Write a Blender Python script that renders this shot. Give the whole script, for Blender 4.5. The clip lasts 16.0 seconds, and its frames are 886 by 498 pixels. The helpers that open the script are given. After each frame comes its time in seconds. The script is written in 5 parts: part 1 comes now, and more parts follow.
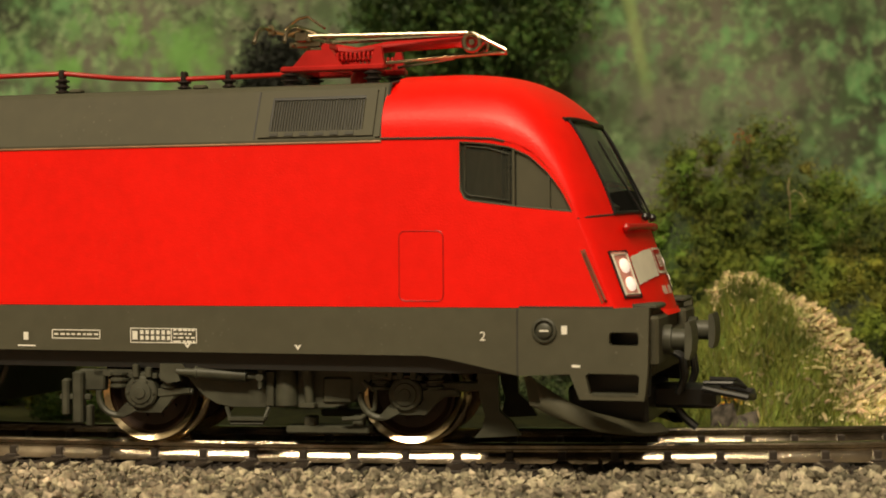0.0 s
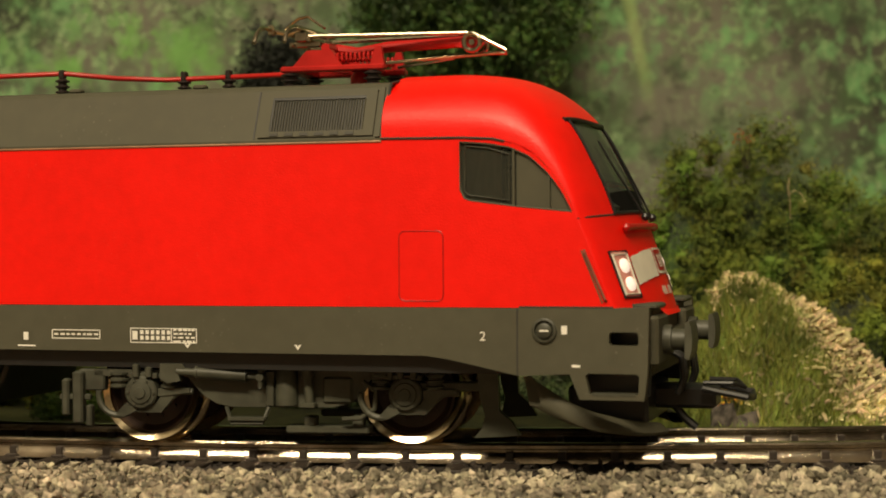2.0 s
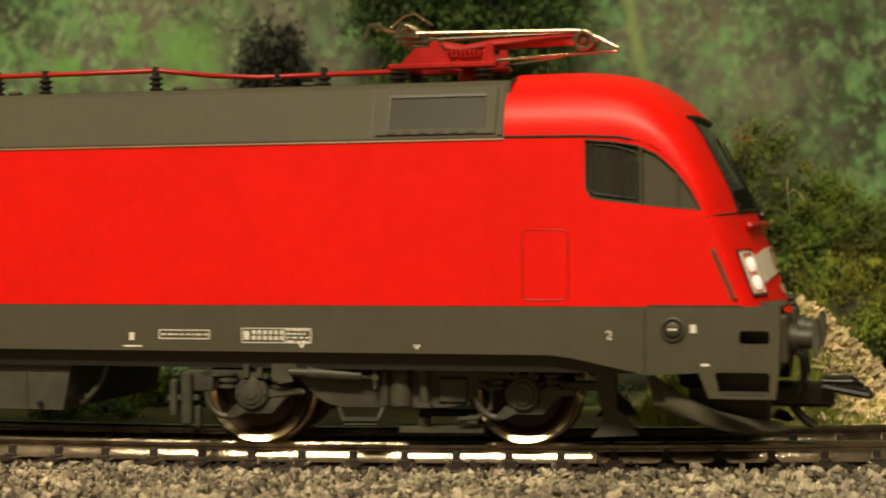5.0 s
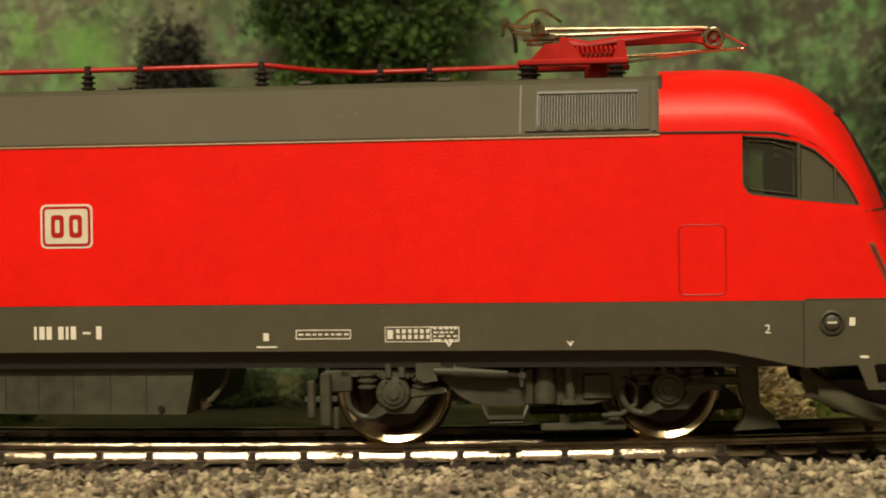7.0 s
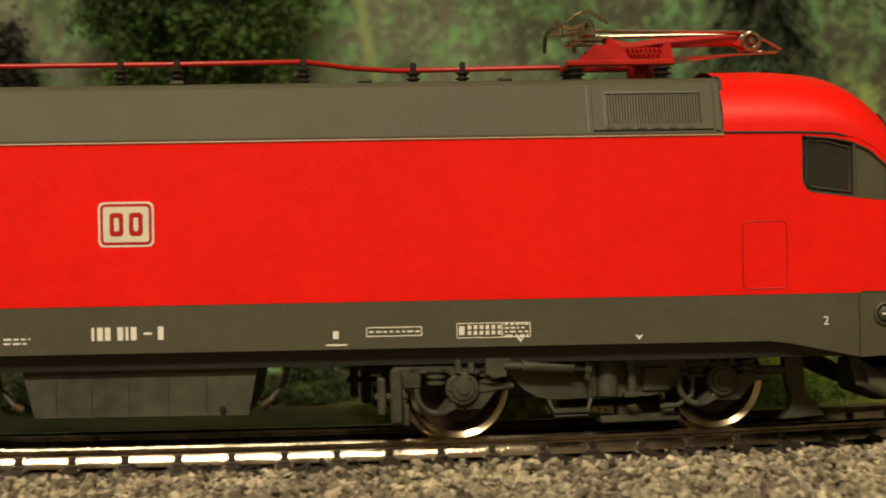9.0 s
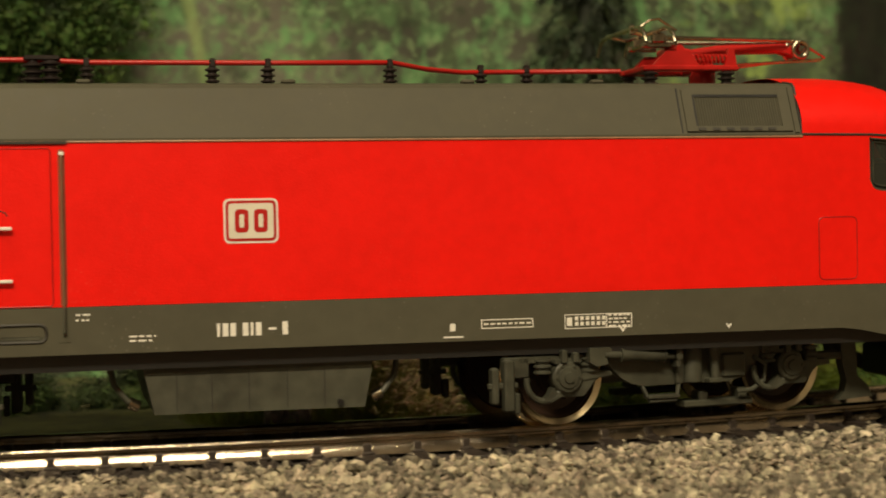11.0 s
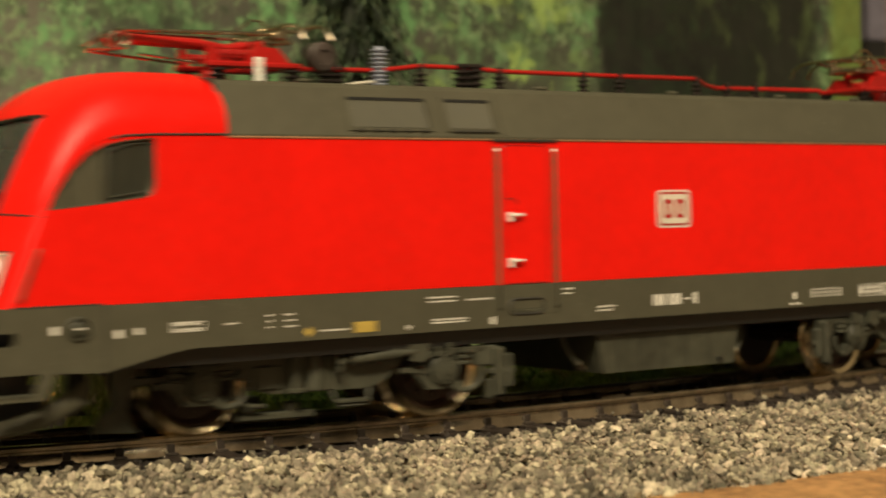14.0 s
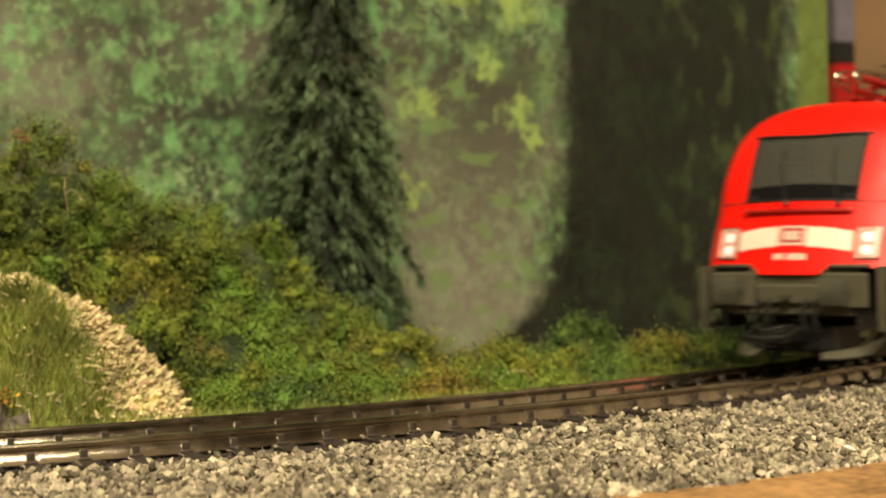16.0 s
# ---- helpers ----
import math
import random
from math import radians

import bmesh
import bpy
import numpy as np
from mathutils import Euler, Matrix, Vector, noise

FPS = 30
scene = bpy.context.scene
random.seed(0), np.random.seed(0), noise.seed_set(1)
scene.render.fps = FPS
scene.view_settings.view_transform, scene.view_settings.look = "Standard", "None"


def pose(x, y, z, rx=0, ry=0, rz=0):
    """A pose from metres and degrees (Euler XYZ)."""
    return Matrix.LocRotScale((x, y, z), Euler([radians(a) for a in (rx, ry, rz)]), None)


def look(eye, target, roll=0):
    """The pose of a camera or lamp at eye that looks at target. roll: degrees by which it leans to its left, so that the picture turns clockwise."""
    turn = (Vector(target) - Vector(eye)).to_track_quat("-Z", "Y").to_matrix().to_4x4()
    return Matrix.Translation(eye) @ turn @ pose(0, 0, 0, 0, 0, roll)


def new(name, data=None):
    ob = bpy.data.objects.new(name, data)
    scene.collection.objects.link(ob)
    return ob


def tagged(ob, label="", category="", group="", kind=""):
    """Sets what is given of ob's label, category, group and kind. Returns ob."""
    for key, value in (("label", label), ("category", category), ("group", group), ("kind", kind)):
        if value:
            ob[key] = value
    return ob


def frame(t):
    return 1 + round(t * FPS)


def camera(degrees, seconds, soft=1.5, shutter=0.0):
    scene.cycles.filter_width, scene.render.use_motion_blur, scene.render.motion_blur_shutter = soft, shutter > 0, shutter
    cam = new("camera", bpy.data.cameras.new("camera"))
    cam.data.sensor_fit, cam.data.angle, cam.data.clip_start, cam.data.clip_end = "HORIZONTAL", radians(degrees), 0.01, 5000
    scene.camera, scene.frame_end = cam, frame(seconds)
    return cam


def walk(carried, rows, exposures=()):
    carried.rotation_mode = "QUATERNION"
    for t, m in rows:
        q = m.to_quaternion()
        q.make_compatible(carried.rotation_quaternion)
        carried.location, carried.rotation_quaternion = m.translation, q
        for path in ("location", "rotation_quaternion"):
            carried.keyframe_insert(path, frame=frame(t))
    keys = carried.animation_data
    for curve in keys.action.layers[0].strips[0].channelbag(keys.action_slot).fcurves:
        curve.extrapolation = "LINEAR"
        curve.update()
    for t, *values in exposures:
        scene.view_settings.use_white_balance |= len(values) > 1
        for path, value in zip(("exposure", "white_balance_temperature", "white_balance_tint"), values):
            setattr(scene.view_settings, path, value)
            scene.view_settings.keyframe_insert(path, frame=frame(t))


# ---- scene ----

# Model railway, 1:87. Lengths below are millimetres unless they go into pose() or look(), which take metres.
MM = 0.001
TRACK_X, TRACK_Y, TRACK_R = 37.3, 637.2, 385.8   # centre and radius of the curve; rail tops lie at z = 0
CURVE_END = 30.0                                 # degrees; beyond it the track runs straight on
PIVOT = 56.9                                     # half the distance between the bogie pivots

# ---- camera and its pan on the tripod ----
cam = camera(29.44, 16.0, soft=1.8, shutter=0.85)
CAMERA_ROWS = [
    (0, 0.25, 28.14, 0.0, -0.594, 0.39), (4, 0.25, 28.14, 0.0, -0.595, 0.39), (4.5, 0.26, 28.14, -0.014, -0.6, 0.39),
    (5, 0.27, 28.14, -0.036, -0.611, 0.414), (7.5, 2.45, 28.03, -4.47, -0.701, 0.846), (8, 3.13, 27.97, -5.867, -0.715, 0.873),
    (8.5, 3.71, 27.89, -7.068, -0.731, 0.895), (9, 4.37, 27.8, -8.413, -0.738, 0.966), (11.5, 7.71, 27.07, -15.378, -0.844, 1.145),
    (12, 8.54, 26.81, -17.144, -0.874, 1.18), (12.5, 9.13, 26.62, -18.413, -0.892, 1.21), (13, 9.67, 26.43, -19.58, -0.922, 1.228),
    (13.5, 10.03, 26.29, -20.361, -0.942, 1.271), (14, 10.37, 26.16, -21.109, -0.966, 1.285), (14.5, 10.75, 26.01, -21.947, -0.979, 1.27),
    (15, 10.84, 25.97, -22.137, -0.976, 1.22), (15.5, 10.84, 25.97, -22.137, -0.965, 1.19), (16, 10.84, 25.97, -22.135, -0.97, 1.18)]
walk(cam, [(t, pose(x * MM, y * MM, 0.02714, 90 + pitch, roll, yaw)) for t, x, y, yaw, pitch, roll in CAMERA_ROWS],
     exposures=[(0, 0.0), (7.5, -0.08), (9, -0.14), (12.5, 0.02), (13.5, 0.15), (14.5, 0.24), (15, 0.3), (15.5, 0.46), (16, 0.64)])
cam.data.dof.use_dof, cam.data.dof.focus_distance, cam.data.dof.aperture_fstop = True, 0.222, 40.0

# ---- light: a wide work lamp behind and above the camera, a weaker unseen fill lamp overhead ----
world = bpy.data.worlds.new("room_air")
scene.world = world
world.use_nodes = True
world.node_tree.nodes["Background"].inputs["Color"].default_value = (1.0, 0.9, 0.75, 1)
world.node_tree.nodes["Background"].inputs["Strength"].default_value = 0.05


def area_lamp(name, eye, target, sx, sy, watts, colour):
    data = bpy.data.lights.new(name, "AREA")
    data.shape, data.size, data.size_y, data.energy, data.color = "RECTANGLE", sx, sy, watts, colour
    ob = new(name, data)
    ob.matrix_world = look(eye, target)
    return ob


area_lamp("work_lamp", (-0.24, -0.72, 0.99), (0.03, 0.26, 0.02), 0.82, 0.15, 23.3, (1.0, 0.83, 0.55))
# Added fill for the ambient light that the closed room keeps out.
area_lamp("fill_lamp", (-0.1, -0.3, 1.5), (0.05, 0.26, 0.0), 0.5, 0.5, 6.0, (1.0, 0.84, 0.58))


# ---- materials ----
def material(name, base, rough=0.5, metal=0.0, vary=0.12, scale=400.0, bump=0.0, bump_scale=3000.0, dark=None, spots=0.0, island=0.0, hue=0.09, emit=None, spec=0.5):
    """A surface with variation at two scales: wide stains and fine grain."""
    m = bpy.data.materials.new(name)
    m.use_nodes = True
    nt = m.node_tree
    n, l = nt.nodes, nt.links
    b = n["Principled BSDF"]
    b.inputs["Roughness"].default_value = rough
    b.inputs["Metallic"].default_value = metal
    b.inputs["Specular IOR Level"].default_value = spec
    tc = n.new("ShaderNodeTexCoord")
    n1 = n.new("ShaderNodeTexNoise")
    n1.inputs["Scale"].default_value, n1.inputs["Detail"].default_value = scale, 5
    n2 = n.new("ShaderNodeTexNoise")
    n2.inputs["Scale"].default_value, n2.inputs["Detail"].default_value = scale * 0.12, 3
    l.new(tc.outputs["Object"], n1.inputs["Vector"])
    l.new(tc.outputs["Object"], n2.inputs["Vector"])
    add = n.new("ShaderNodeMath")
    add.operation = "ADD"
    l.new(n1.outputs["Fac"], add.inputs[0])
    l.new(n2.outputs["Fac"], add.inputs[1])
    ramp = n.new("ShaderNodeMapRange")
    ramp.inputs["From Min"].default_value, ramp.inputs["From Max"].default_value = 0.74, 1.26
    l.new(add.outputs[0], ramp.inputs["Value"])
    mix = n.new("ShaderNodeMix")
    mix.data_type = "RGBA"
    low = dark or tuple(c * (1 - 2 * vary) for c in base)
    mix.inputs["A"].default_value = (*low, 1)
    mix.inputs["B"].default_value = (*(min(1, c * (1 + (0 if dark else vary))) for c in base), 1)
    l.new(ramp.outputs["Result"], mix.inputs["Factor"])
    out = mix.outputs["Result"]
    if island:
        geo = n.new("ShaderNodeNewGeometry")
        hsv = n.new("ShaderNodeHueSaturation")
        mr = n.new("ShaderNodeMapRange")
        mr.inputs["To Min"].default_value, mr.inputs["To Max"].default_value = 1 - island, 1 + island
        l.new(geo.outputs["Random Per Island"], mr.inputs["Value"])
        l.new(mr.outputs["Result"], hsv.inputs["Value"])
        wn = n.new("ShaderNodeTexWhiteNoise")
        wn.noise_dimensions = "1D"
        l.new(geo.outputs["Random Per Island"], wn.inputs["W"])
        mh = n.new("ShaderNodeMapRange")
        mh.inputs["To Min"].default_value, mh.inputs["To Max"].default_value = 0.5 - hue * island, 0.5 + hue * island
        l.new(wn.outputs["Value"], mh.inputs["Value"])
        l.new(mh.outputs["Result"], hsv.inputs["Hue"])
        l.new(out, hsv.inputs["Color"])
        out = hsv.outputs["Color"]
    l.new(out, b.inputs["Base Color"])
    rr = n.new("ShaderNodeMapRange")
    rr.inputs["To Min"].default_value, rr.inputs["To Max"].default_value = max(0.02, rough * 0.85), min(1, rough * 1.15)
    l.new(n1.outputs["Fac"], rr.inputs["Value"])
    l.new(rr.outputs["Result"], b.inputs["Roughness"])
    if bump:
        n3 = n.new("ShaderNodeTexNoise")
        n3.inputs["Scale"].default_value, n3.inputs["Detail"].default_value = bump_scale, 4
        l.new(tc.outputs["Object"], n3.inputs["Vector"])
        bp = n.new("ShaderNodeBump")
        bp.inputs["Strength"].default_value, bp.inputs["Distance"].default_value = bump, 0.0002
        l.new(n3.outputs["Fac"], bp.inputs["Height"])
        l.new(bp.outputs["Normal"], b.inputs["Normal"])
    if emit:
        b.inputs["Emission Color"].default_value = (*emit[:3], 1)
        b.inputs["Emission Strength"].default_value = emit[3]
    return m


RED = material("red_paint", (0.82, 0.006, 0.0015), 0.38, spec=0.34, vary=0.04, scale=600, bump=0.2, bump_scale=4200)


def dusted(m, tone, scale, amount):
    """Sparse pale dust specks on a painted surface."""
    n, l = m.node_tree.nodes, m.node_tree.links
    b = n["Principled BSDF"]
    tc, vor, wide, near, where, cut, mix = (n.new("ShaderNode" + k) for k in ("TexCoord", "TexVoronoi", "TexNoise", "MapRange", "MapRange", "Math", "Mix"))
    vor.inputs["Scale"].default_value = scale
    vor.inputs["Randomness"].default_value = 1.0
    wide.inputs["Scale"].default_value, wide.inputs["Detail"].default_value = 90.0, 2
    l.new(tc.outputs["Object"], vor.inputs["Vector"])
    l.new(tc.outputs["Object"], wide.inputs["Vector"])
    near.inputs["From Min"].default_value, near.inputs["From Max"].default_value = 0.2, 0.06
    l.new(vor.outputs["Distance"], near.inputs["Value"])
    where.inputs["From Min"].default_value, where.inputs["From Max"].default_value = 0.52, 0.7
    where.inputs["To Max"].default_value = amount
    l.new(wide.outputs["Fac"], where.inputs["Value"])
    cut.operation = "MULTIPLY"
    l.new(near.outputs["Result"], cut.inputs[0])
    l.new(where.outputs["Result"], cut.inputs[1])
    mix.data_type = "RGBA"
    mix.inputs["B"].default_value = (*tone, 1)
    l.new(b.inputs["Base Color"].links[0].from_socket, mix.inputs["A"])
    l.new(cut.outputs[0], mix.inputs["Factor"])
    l.new(mix.outputs["Result"], b.inputs["Base Color"])
    return m


dusted(RED, (0.8, 0.3, 0.2), 1500.0, 0.2)
RED_PART = material("red_plastic", (0.4, 0.008, 0.006), 0.36, vary=0.08, scale=600)
GREY = material("umber_grey_paint", (0.075, 0.0715, 0.048), 0.62, spec=0.3, vary=0.06, scale=500, bump=0.06, bump_scale=9000)
# Darker copy of the grey for joints, small fittings and painted shade.
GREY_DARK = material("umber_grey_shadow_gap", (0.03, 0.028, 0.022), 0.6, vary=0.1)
dusted(GREY, (0.2, 0.19, 0.15), 1100.0, 0.4)
BOGIE = material("bogie_grey_plastic", (0.057, 0.058, 0.041), 0.5, vary=0.2, scale=500, bump=0.1, bump_scale=5000)
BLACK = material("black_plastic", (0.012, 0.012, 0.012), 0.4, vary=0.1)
DRUM = material("dull_brown_drum", (0.055, 0.04, 0.034), 0.55, vary=0.2)
MATT = material("matt_black_mask", (0.004, 0.004, 0.004), 0.85, vary=0.1, spec=0.12)
RUBBER = material("dark_brown_insulator", (0.02, 0.014, 0.013), 0.35, vary=0.1)
WHITE = material("white_print", (0.78, 0.76, 0.7), 0.5, vary=0.05)
CREAM = material("cream_print", (0.72, 0.68, 0.58), 0.5, vary=0.05)
SILVER = material("nickel_wire", (0.5, 0.43, 0.32), 0.24, 1.0, vary=0.15, scale=900)
STEEL = material("rail_steel", (0.54, 0.46, 0.36), 0.15, 1.0, vary=0.25, scale=300, bump=0.15, bump_scale=4000)
TYRE = material("polished_wheel_tyre", (0.7, 0.58, 0.38), 0.19, 1.0, vary=0.06)
WHEEL = material("brown_wheel_disc", (0.035, 0.018, 0.011), 0.5, vary=0.15)
WHEEL_RAIL = material("brown_rail_paint", (0.2, 0.1, 0.055), 0.45, vary=0.1)
SLEEPER = material("dark_brown_sleeper", (0.04, 0.029, 0.022), 0.55, vary=0.25, scale=800, bump=0.2)
BED = material("dark_ballast_bed", (0.035, 0.026, 0.02), 0.9, vary=0.35, scale=900, bump=0.8, bump_scale=1500)
STONE = material("grey_granite_chips", (0.32, 0.28, 0.2), 0.85, vary=0.35, scale=1500, bump=0.3, bump_scale=3000, island=0.72, hue=0.025)
EARTH = material("earth_base", (0.07, 0.055, 0.035), 0.95, vary=0.3, scale=500, bump=0.5)
CORK = material("cork_sheet", (0.36, 0.2, 0.075), 0.9, vary=0.3, scale=700, bump=0.6, bump_scale=1500)


def foliage(name, main, dark, fresh, dry, amount):
    """Foliage flock whose clumps turn from the main green to fresh green and to dry brown."""
    m = material(name, main, 0.85, dark=dark, vary=0.46, scale=420, bump=1.0, bump_scale=2200, island=0.22)
    n, l = m.node_tree.nodes, m.node_tree.links
    b = n["Principled BSDF"]
    out = b.inputs["Base Color"].links[0].from_socket
    geo = n.new("ShaderNodeNewGeometry")
    for scale, low, high, tone, part_of in ((95.0, 0.5, 0.64, fresh, 0.75), (70.0, 0.56, 0.7, dry, 0.7), (160.0, 0.44, 0.3, dark, 0.6)):
        shift = n.new("ShaderNodeVectorMath")
        shift.inputs[1].default_value = (scale * 0.01, 0.3, 0.0)
        l.new(geo.outputs["Position"], shift.inputs[0])
        tex = n.new("ShaderNodeTexNoise")
        tex.inputs["Scale"].default_value, tex.inputs["Detail"].default_value = scale, 2
        l.new(shift.outputs[0], tex.inputs["Vector"])
        mr = n.new("ShaderNodeMapRange")
        mr.inputs["From Min"].default_value, mr.inputs["From Max"].default_value = low, high
        mr.inputs["To Max"].default_value = amount * part_of
        l.new(tex.outputs["Fac"], mr.inputs["Value"])
        mix = n.new("ShaderNodeMix")
        mix.data_type = "RGBA"
        mix.inputs["B"].default_value = (*tone, 1)
        l.new(mr.outputs["Result"], mix.inputs["Factor"])
        l.new(out, mix.inputs["A"])
        out = mix.outputs["Result"]
    l.new(out, b.inputs["Base Color"])
    return m


LEAF = foliage("moss_green_foliage", (0.19, 0.24, 0.026), (0.035, 0.058, 0.009), (0.15, 0.29, 0.034), (0.17, 0.11, 0.022), 1.0)
LEAF_FRESH = foliage("fresh_green_foliage", (0.12, 0.2, 0.03), (0.025, 0.055, 0.01), (0.15, 0.29, 0.05), (0.14, 0.12, 0.02), 0.9)
LEAF_YELLOW = foliage("yellow_green_foliage", (0.29, 0.3, 0.03), (0.06, 0.075, 0.01), (0.19, 0.29, 0.035), (0.26, 0.17, 0.03), 1.0)
# Dark green leaves; also the colour for shade inside and behind things.
LEAF_DARK_SHADE = material("dark_foliage_and_shade", (0.035, 0.06, 0.012), 0.8, vary=0.46, scale=230, island=0.3)
NEEDLE = material("spruce_needles", (0.066, 0.108, 0.047), 0.75, vary=0.4, scale=160, island=0.45)
NEEDLE_SHADE = material("spruce_shade", (0.018, 0.026, 0.016), 0.8, vary=0.3, scale=120, island=0.5)
BARK = material("bark", (0.03, 0.021, 0.014), 0.9, vary=0.3, scale=500, bump=0.5)
GRASS = material("grass_fibre", (0.2, 0.24, 0.045), 0.7, vary=0.4, scale=160, island=0.4)
MOSS = material("mossy_ground", (0.06, 0.065, 0.018), 0.9, vary=0.4, scale=300, bump=0.5)
STRAW = material("straw_fibre", (0.66, 0.54, 0.3), 0.7, vary=0.3, scale=300, island=0.5)
EDGE_HIGHLIGHT = material("tan_edge_highlight", (0.34, 0.17, 0.09), 0.4, vary=0.15, scale=500)
DULL_RAIL = material("dull_bronze_rail", (0.3, 0.12, 0.08), 0.42, metal=0.5, vary=0.15, scale=900)
ROOM = material("room_plaster", (0.33, 0.3, 0.25), 0.9, vary=0.1, scale=4)
WOOD = material("brown_cardboard", (0.2, 0.12, 0.06), 0.7, vary=0.15, scale=30)
LAMP_ON = material("lit_headlamp", (0.9, 0.85, 0.8), 0.2, vary=0.02, emit=(1.0, 0.68, 0.58, 0.6))
# Glow of the rear lens and the housings stands in for bright reflections.
LAMP_REAR = material("rear_lens_glow", (0.6, 0.4, 0.3), 0.2, vary=0.02, emit=(1.0, 0.76, 0.62, 0.8))
LAMP_PALE = material("pink_lamp_housing", (0.62, 0.27, 0.22), 0.16, vary=0.1, scale=900, emit=(1.0, 0.5, 0.4, 0.05))


def glazing(name, tint, rough, clear):
    """Thin moulded window plastic, mostly clear, the rest an even grey tint."""
    m = bpy.data.materials.new(name)
    m.use_nodes = True
    b = m.node_tree.nodes["Principled BSDF"]
    b.inputs["Base Color"].default_value = (*tint, 1)
    b.inputs["Roughness"].default_value = rough
    b.inputs["Transmission Weight"].default_value = clear
    b.inputs["IOR"].default_value = 1.15
    return m


GLASS = glazing("clear_window", (0.32, 0.34, 0.29), 0.1, 0.86)
SMOKED = glazing("smoked_window", (0.24, 0.25, 0.2), 0.1, 0.88)


# ---- mesh helpers, in millimetres ----
class Shape:
    """Collects vertices and faces in millimetres."""

    def __init__(self):
        self.v, self.f = [], []

    def add(self, verts, faces, m=None):
        k = len(self.v)
        self.v += [tuple(m @ Vector(p)) if m else tuple(p) for p in verts]
        self.f += [tuple(i + k for i in f) for f in faces]
        return self

    def box(self, x0, x1, y0, y1, z0, z1, c=0.0, m=None):
        """A box with edges chamfered by c."""
        if c <= 0:
            v = [(x, y, z) for z in (z0, z1) for y in (y0, y1) for x in (x0, x1)]
            return self.add(v, [(0, 2, 3, 1), (4, 5, 7, 6), (0, 1, 5, 4), (2, 6, 7, 3), (0, 4, 6, 2), (1, 3, 7, 5)], m)
        ring = lambda x0, x1, y0, y1, z: [(x0 + c, y0, z), (x1 - c, y0, z), (x1, y0 + c, z), (x1, y1 - c, z), (x1 - c, y1, z), (x0 + c, y1, z), (x0, y1 - c, z), (x0, y0 + c, z)]
        v = ring(x0 + c, x1 - c, y0 + c, y1 - c, z0) + ring(x0, x1, y0, y1, z0 + c) + ring(x0, x1, y0, y1, z1 - c) + ring(x0 + c, x1 - c, y0 + c, y1 - c, z1)
        return self.add(v, self._skin(4, 8), m)

    @staticmethod
    def _skin(rows, n, caps=True):
        f = [(r * n + i, r * n + (i + 1) % n, (r + 1) * n + (i + 1) % n, (r + 1) * n + i) for r in range(rows - 1) for i in range(n)]
        if caps:
            f += [tuple(reversed(range(n))), tuple((rows - 1) * n + i for i in range(n))]
        return f

    def lathe(self, profile, n=24, m=None):
        """Turns (radius, height) pairs about z."""
        v = [(r * math.cos(2 * math.pi * i / n), r * math.sin(2 * math.pi * i / n), z) for r, z in profile for i in range(n)]
        return self.add(v, self._skin(len(profile), n), m)

    def hoop(self, profile, n=24, m=None):
        """Turns a closed outline of (radius, height) pairs about z: a ring with an open middle."""
        k = len(profile)
        v = [(r * math.cos(2 * math.pi * i / n), r * math.sin(2 * math.pi * i / n), z) for r, z in profile for i in range(n)]
        f = [(a * n + i, a * n + (i + 1) % n, (a + 1) % k * n + (i + 1) % n, (a + 1) % k * n + i) for a in range(k) for i in range(n)]
        return self.add(v, f, m)

    def rod(self, a, b, r, n=10, r2=None):
        a, b = Vector(a), Vector(b)
        d = b - a
        m = Matrix.Translation(a) @ d.to_track_quat("Z", "Y").to_matrix().to_4x4()
        return self.lathe([(r, 0), (r if r2 is None else r2, d.length)], n, m)

    def tube(self, path, r, n=8):
        """Sweeps a circle along a path as one skin; a path that ends where it starts is closed."""
        p = [Vector(q) for q in path]
        closed = (p[0] - p[-1]).length < 1e-6
        if closed:
            p = p[:-1]
        v, side, k = [], None, len(p)
        for i in range(k):
            a, b = (p[i - 1], p[(i + 1) % k]) if closed else (p[max(0, i - 1)], p[min(k - 1, i + 1)])
            d = (b - a).normalized()
            if side is None:
                side = d.orthogonal().normalized()
            side = (side - d * side.dot(d)).normalized()
            up = d.cross(side)
            v += [tuple(p[i] + r * (math.cos(2 * math.pi * j / n) * side + math.sin(2 * math.pi * j / n) * up)) for j in range(n)]
        f = self._skin(k, n, not closed)
        if closed:
            f += [((k - 1) * n + j, (k - 1) * n + (j + 1) % n, (j + 1) % n, j) for j in range(n)]
        return self.add(v, f)

    def prism(self, outline, y0, y1, m=None):
        """Extrudes an outline in x and z from y0 to y1."""
        n = len(outline)
        v = [(x, y0, z) for x, z in outline] + [(x, y1, z) for x, z in outline]
        f = [(i, (i + 1) % n, n + (i + 1) % n, n + i) for i in range(n)] + [tuple(reversed(range(n))), tuple(range(n, 2 * n))]
        return self.add(v, f, m)

    def pierced(self, outer, holes, y0, y1):
        """A plate in x and z, from y0 to y1, with openings right through it."""
        bm = bmesh.new()
        edges = []
        for loop in (outer, *holes):
            vs = [bm.verts.new((x, y0, z)) for x, z in loop]
            edges += [bm.edges.new((vs[i], vs[(i + 1) % len(vs)])) for i in range(len(vs))]
        made = bmesh.ops.triangle_fill(bm, use_beauty=True, use_dissolve=False, edges=edges)
        faces = [g for g in made["geom"] if isinstance(g, bmesh.types.BMFace)]
        more = bmesh.ops.extrude_face_region(bm, geom=faces, use_keep_orig=True)
        bmesh.ops.translate(bm, vec=(0, y1 - y0, 0), verts=[g for g in more["geom"] if isinstance(g, bmesh.types.BMVert)])
        bm.verts.index_update()
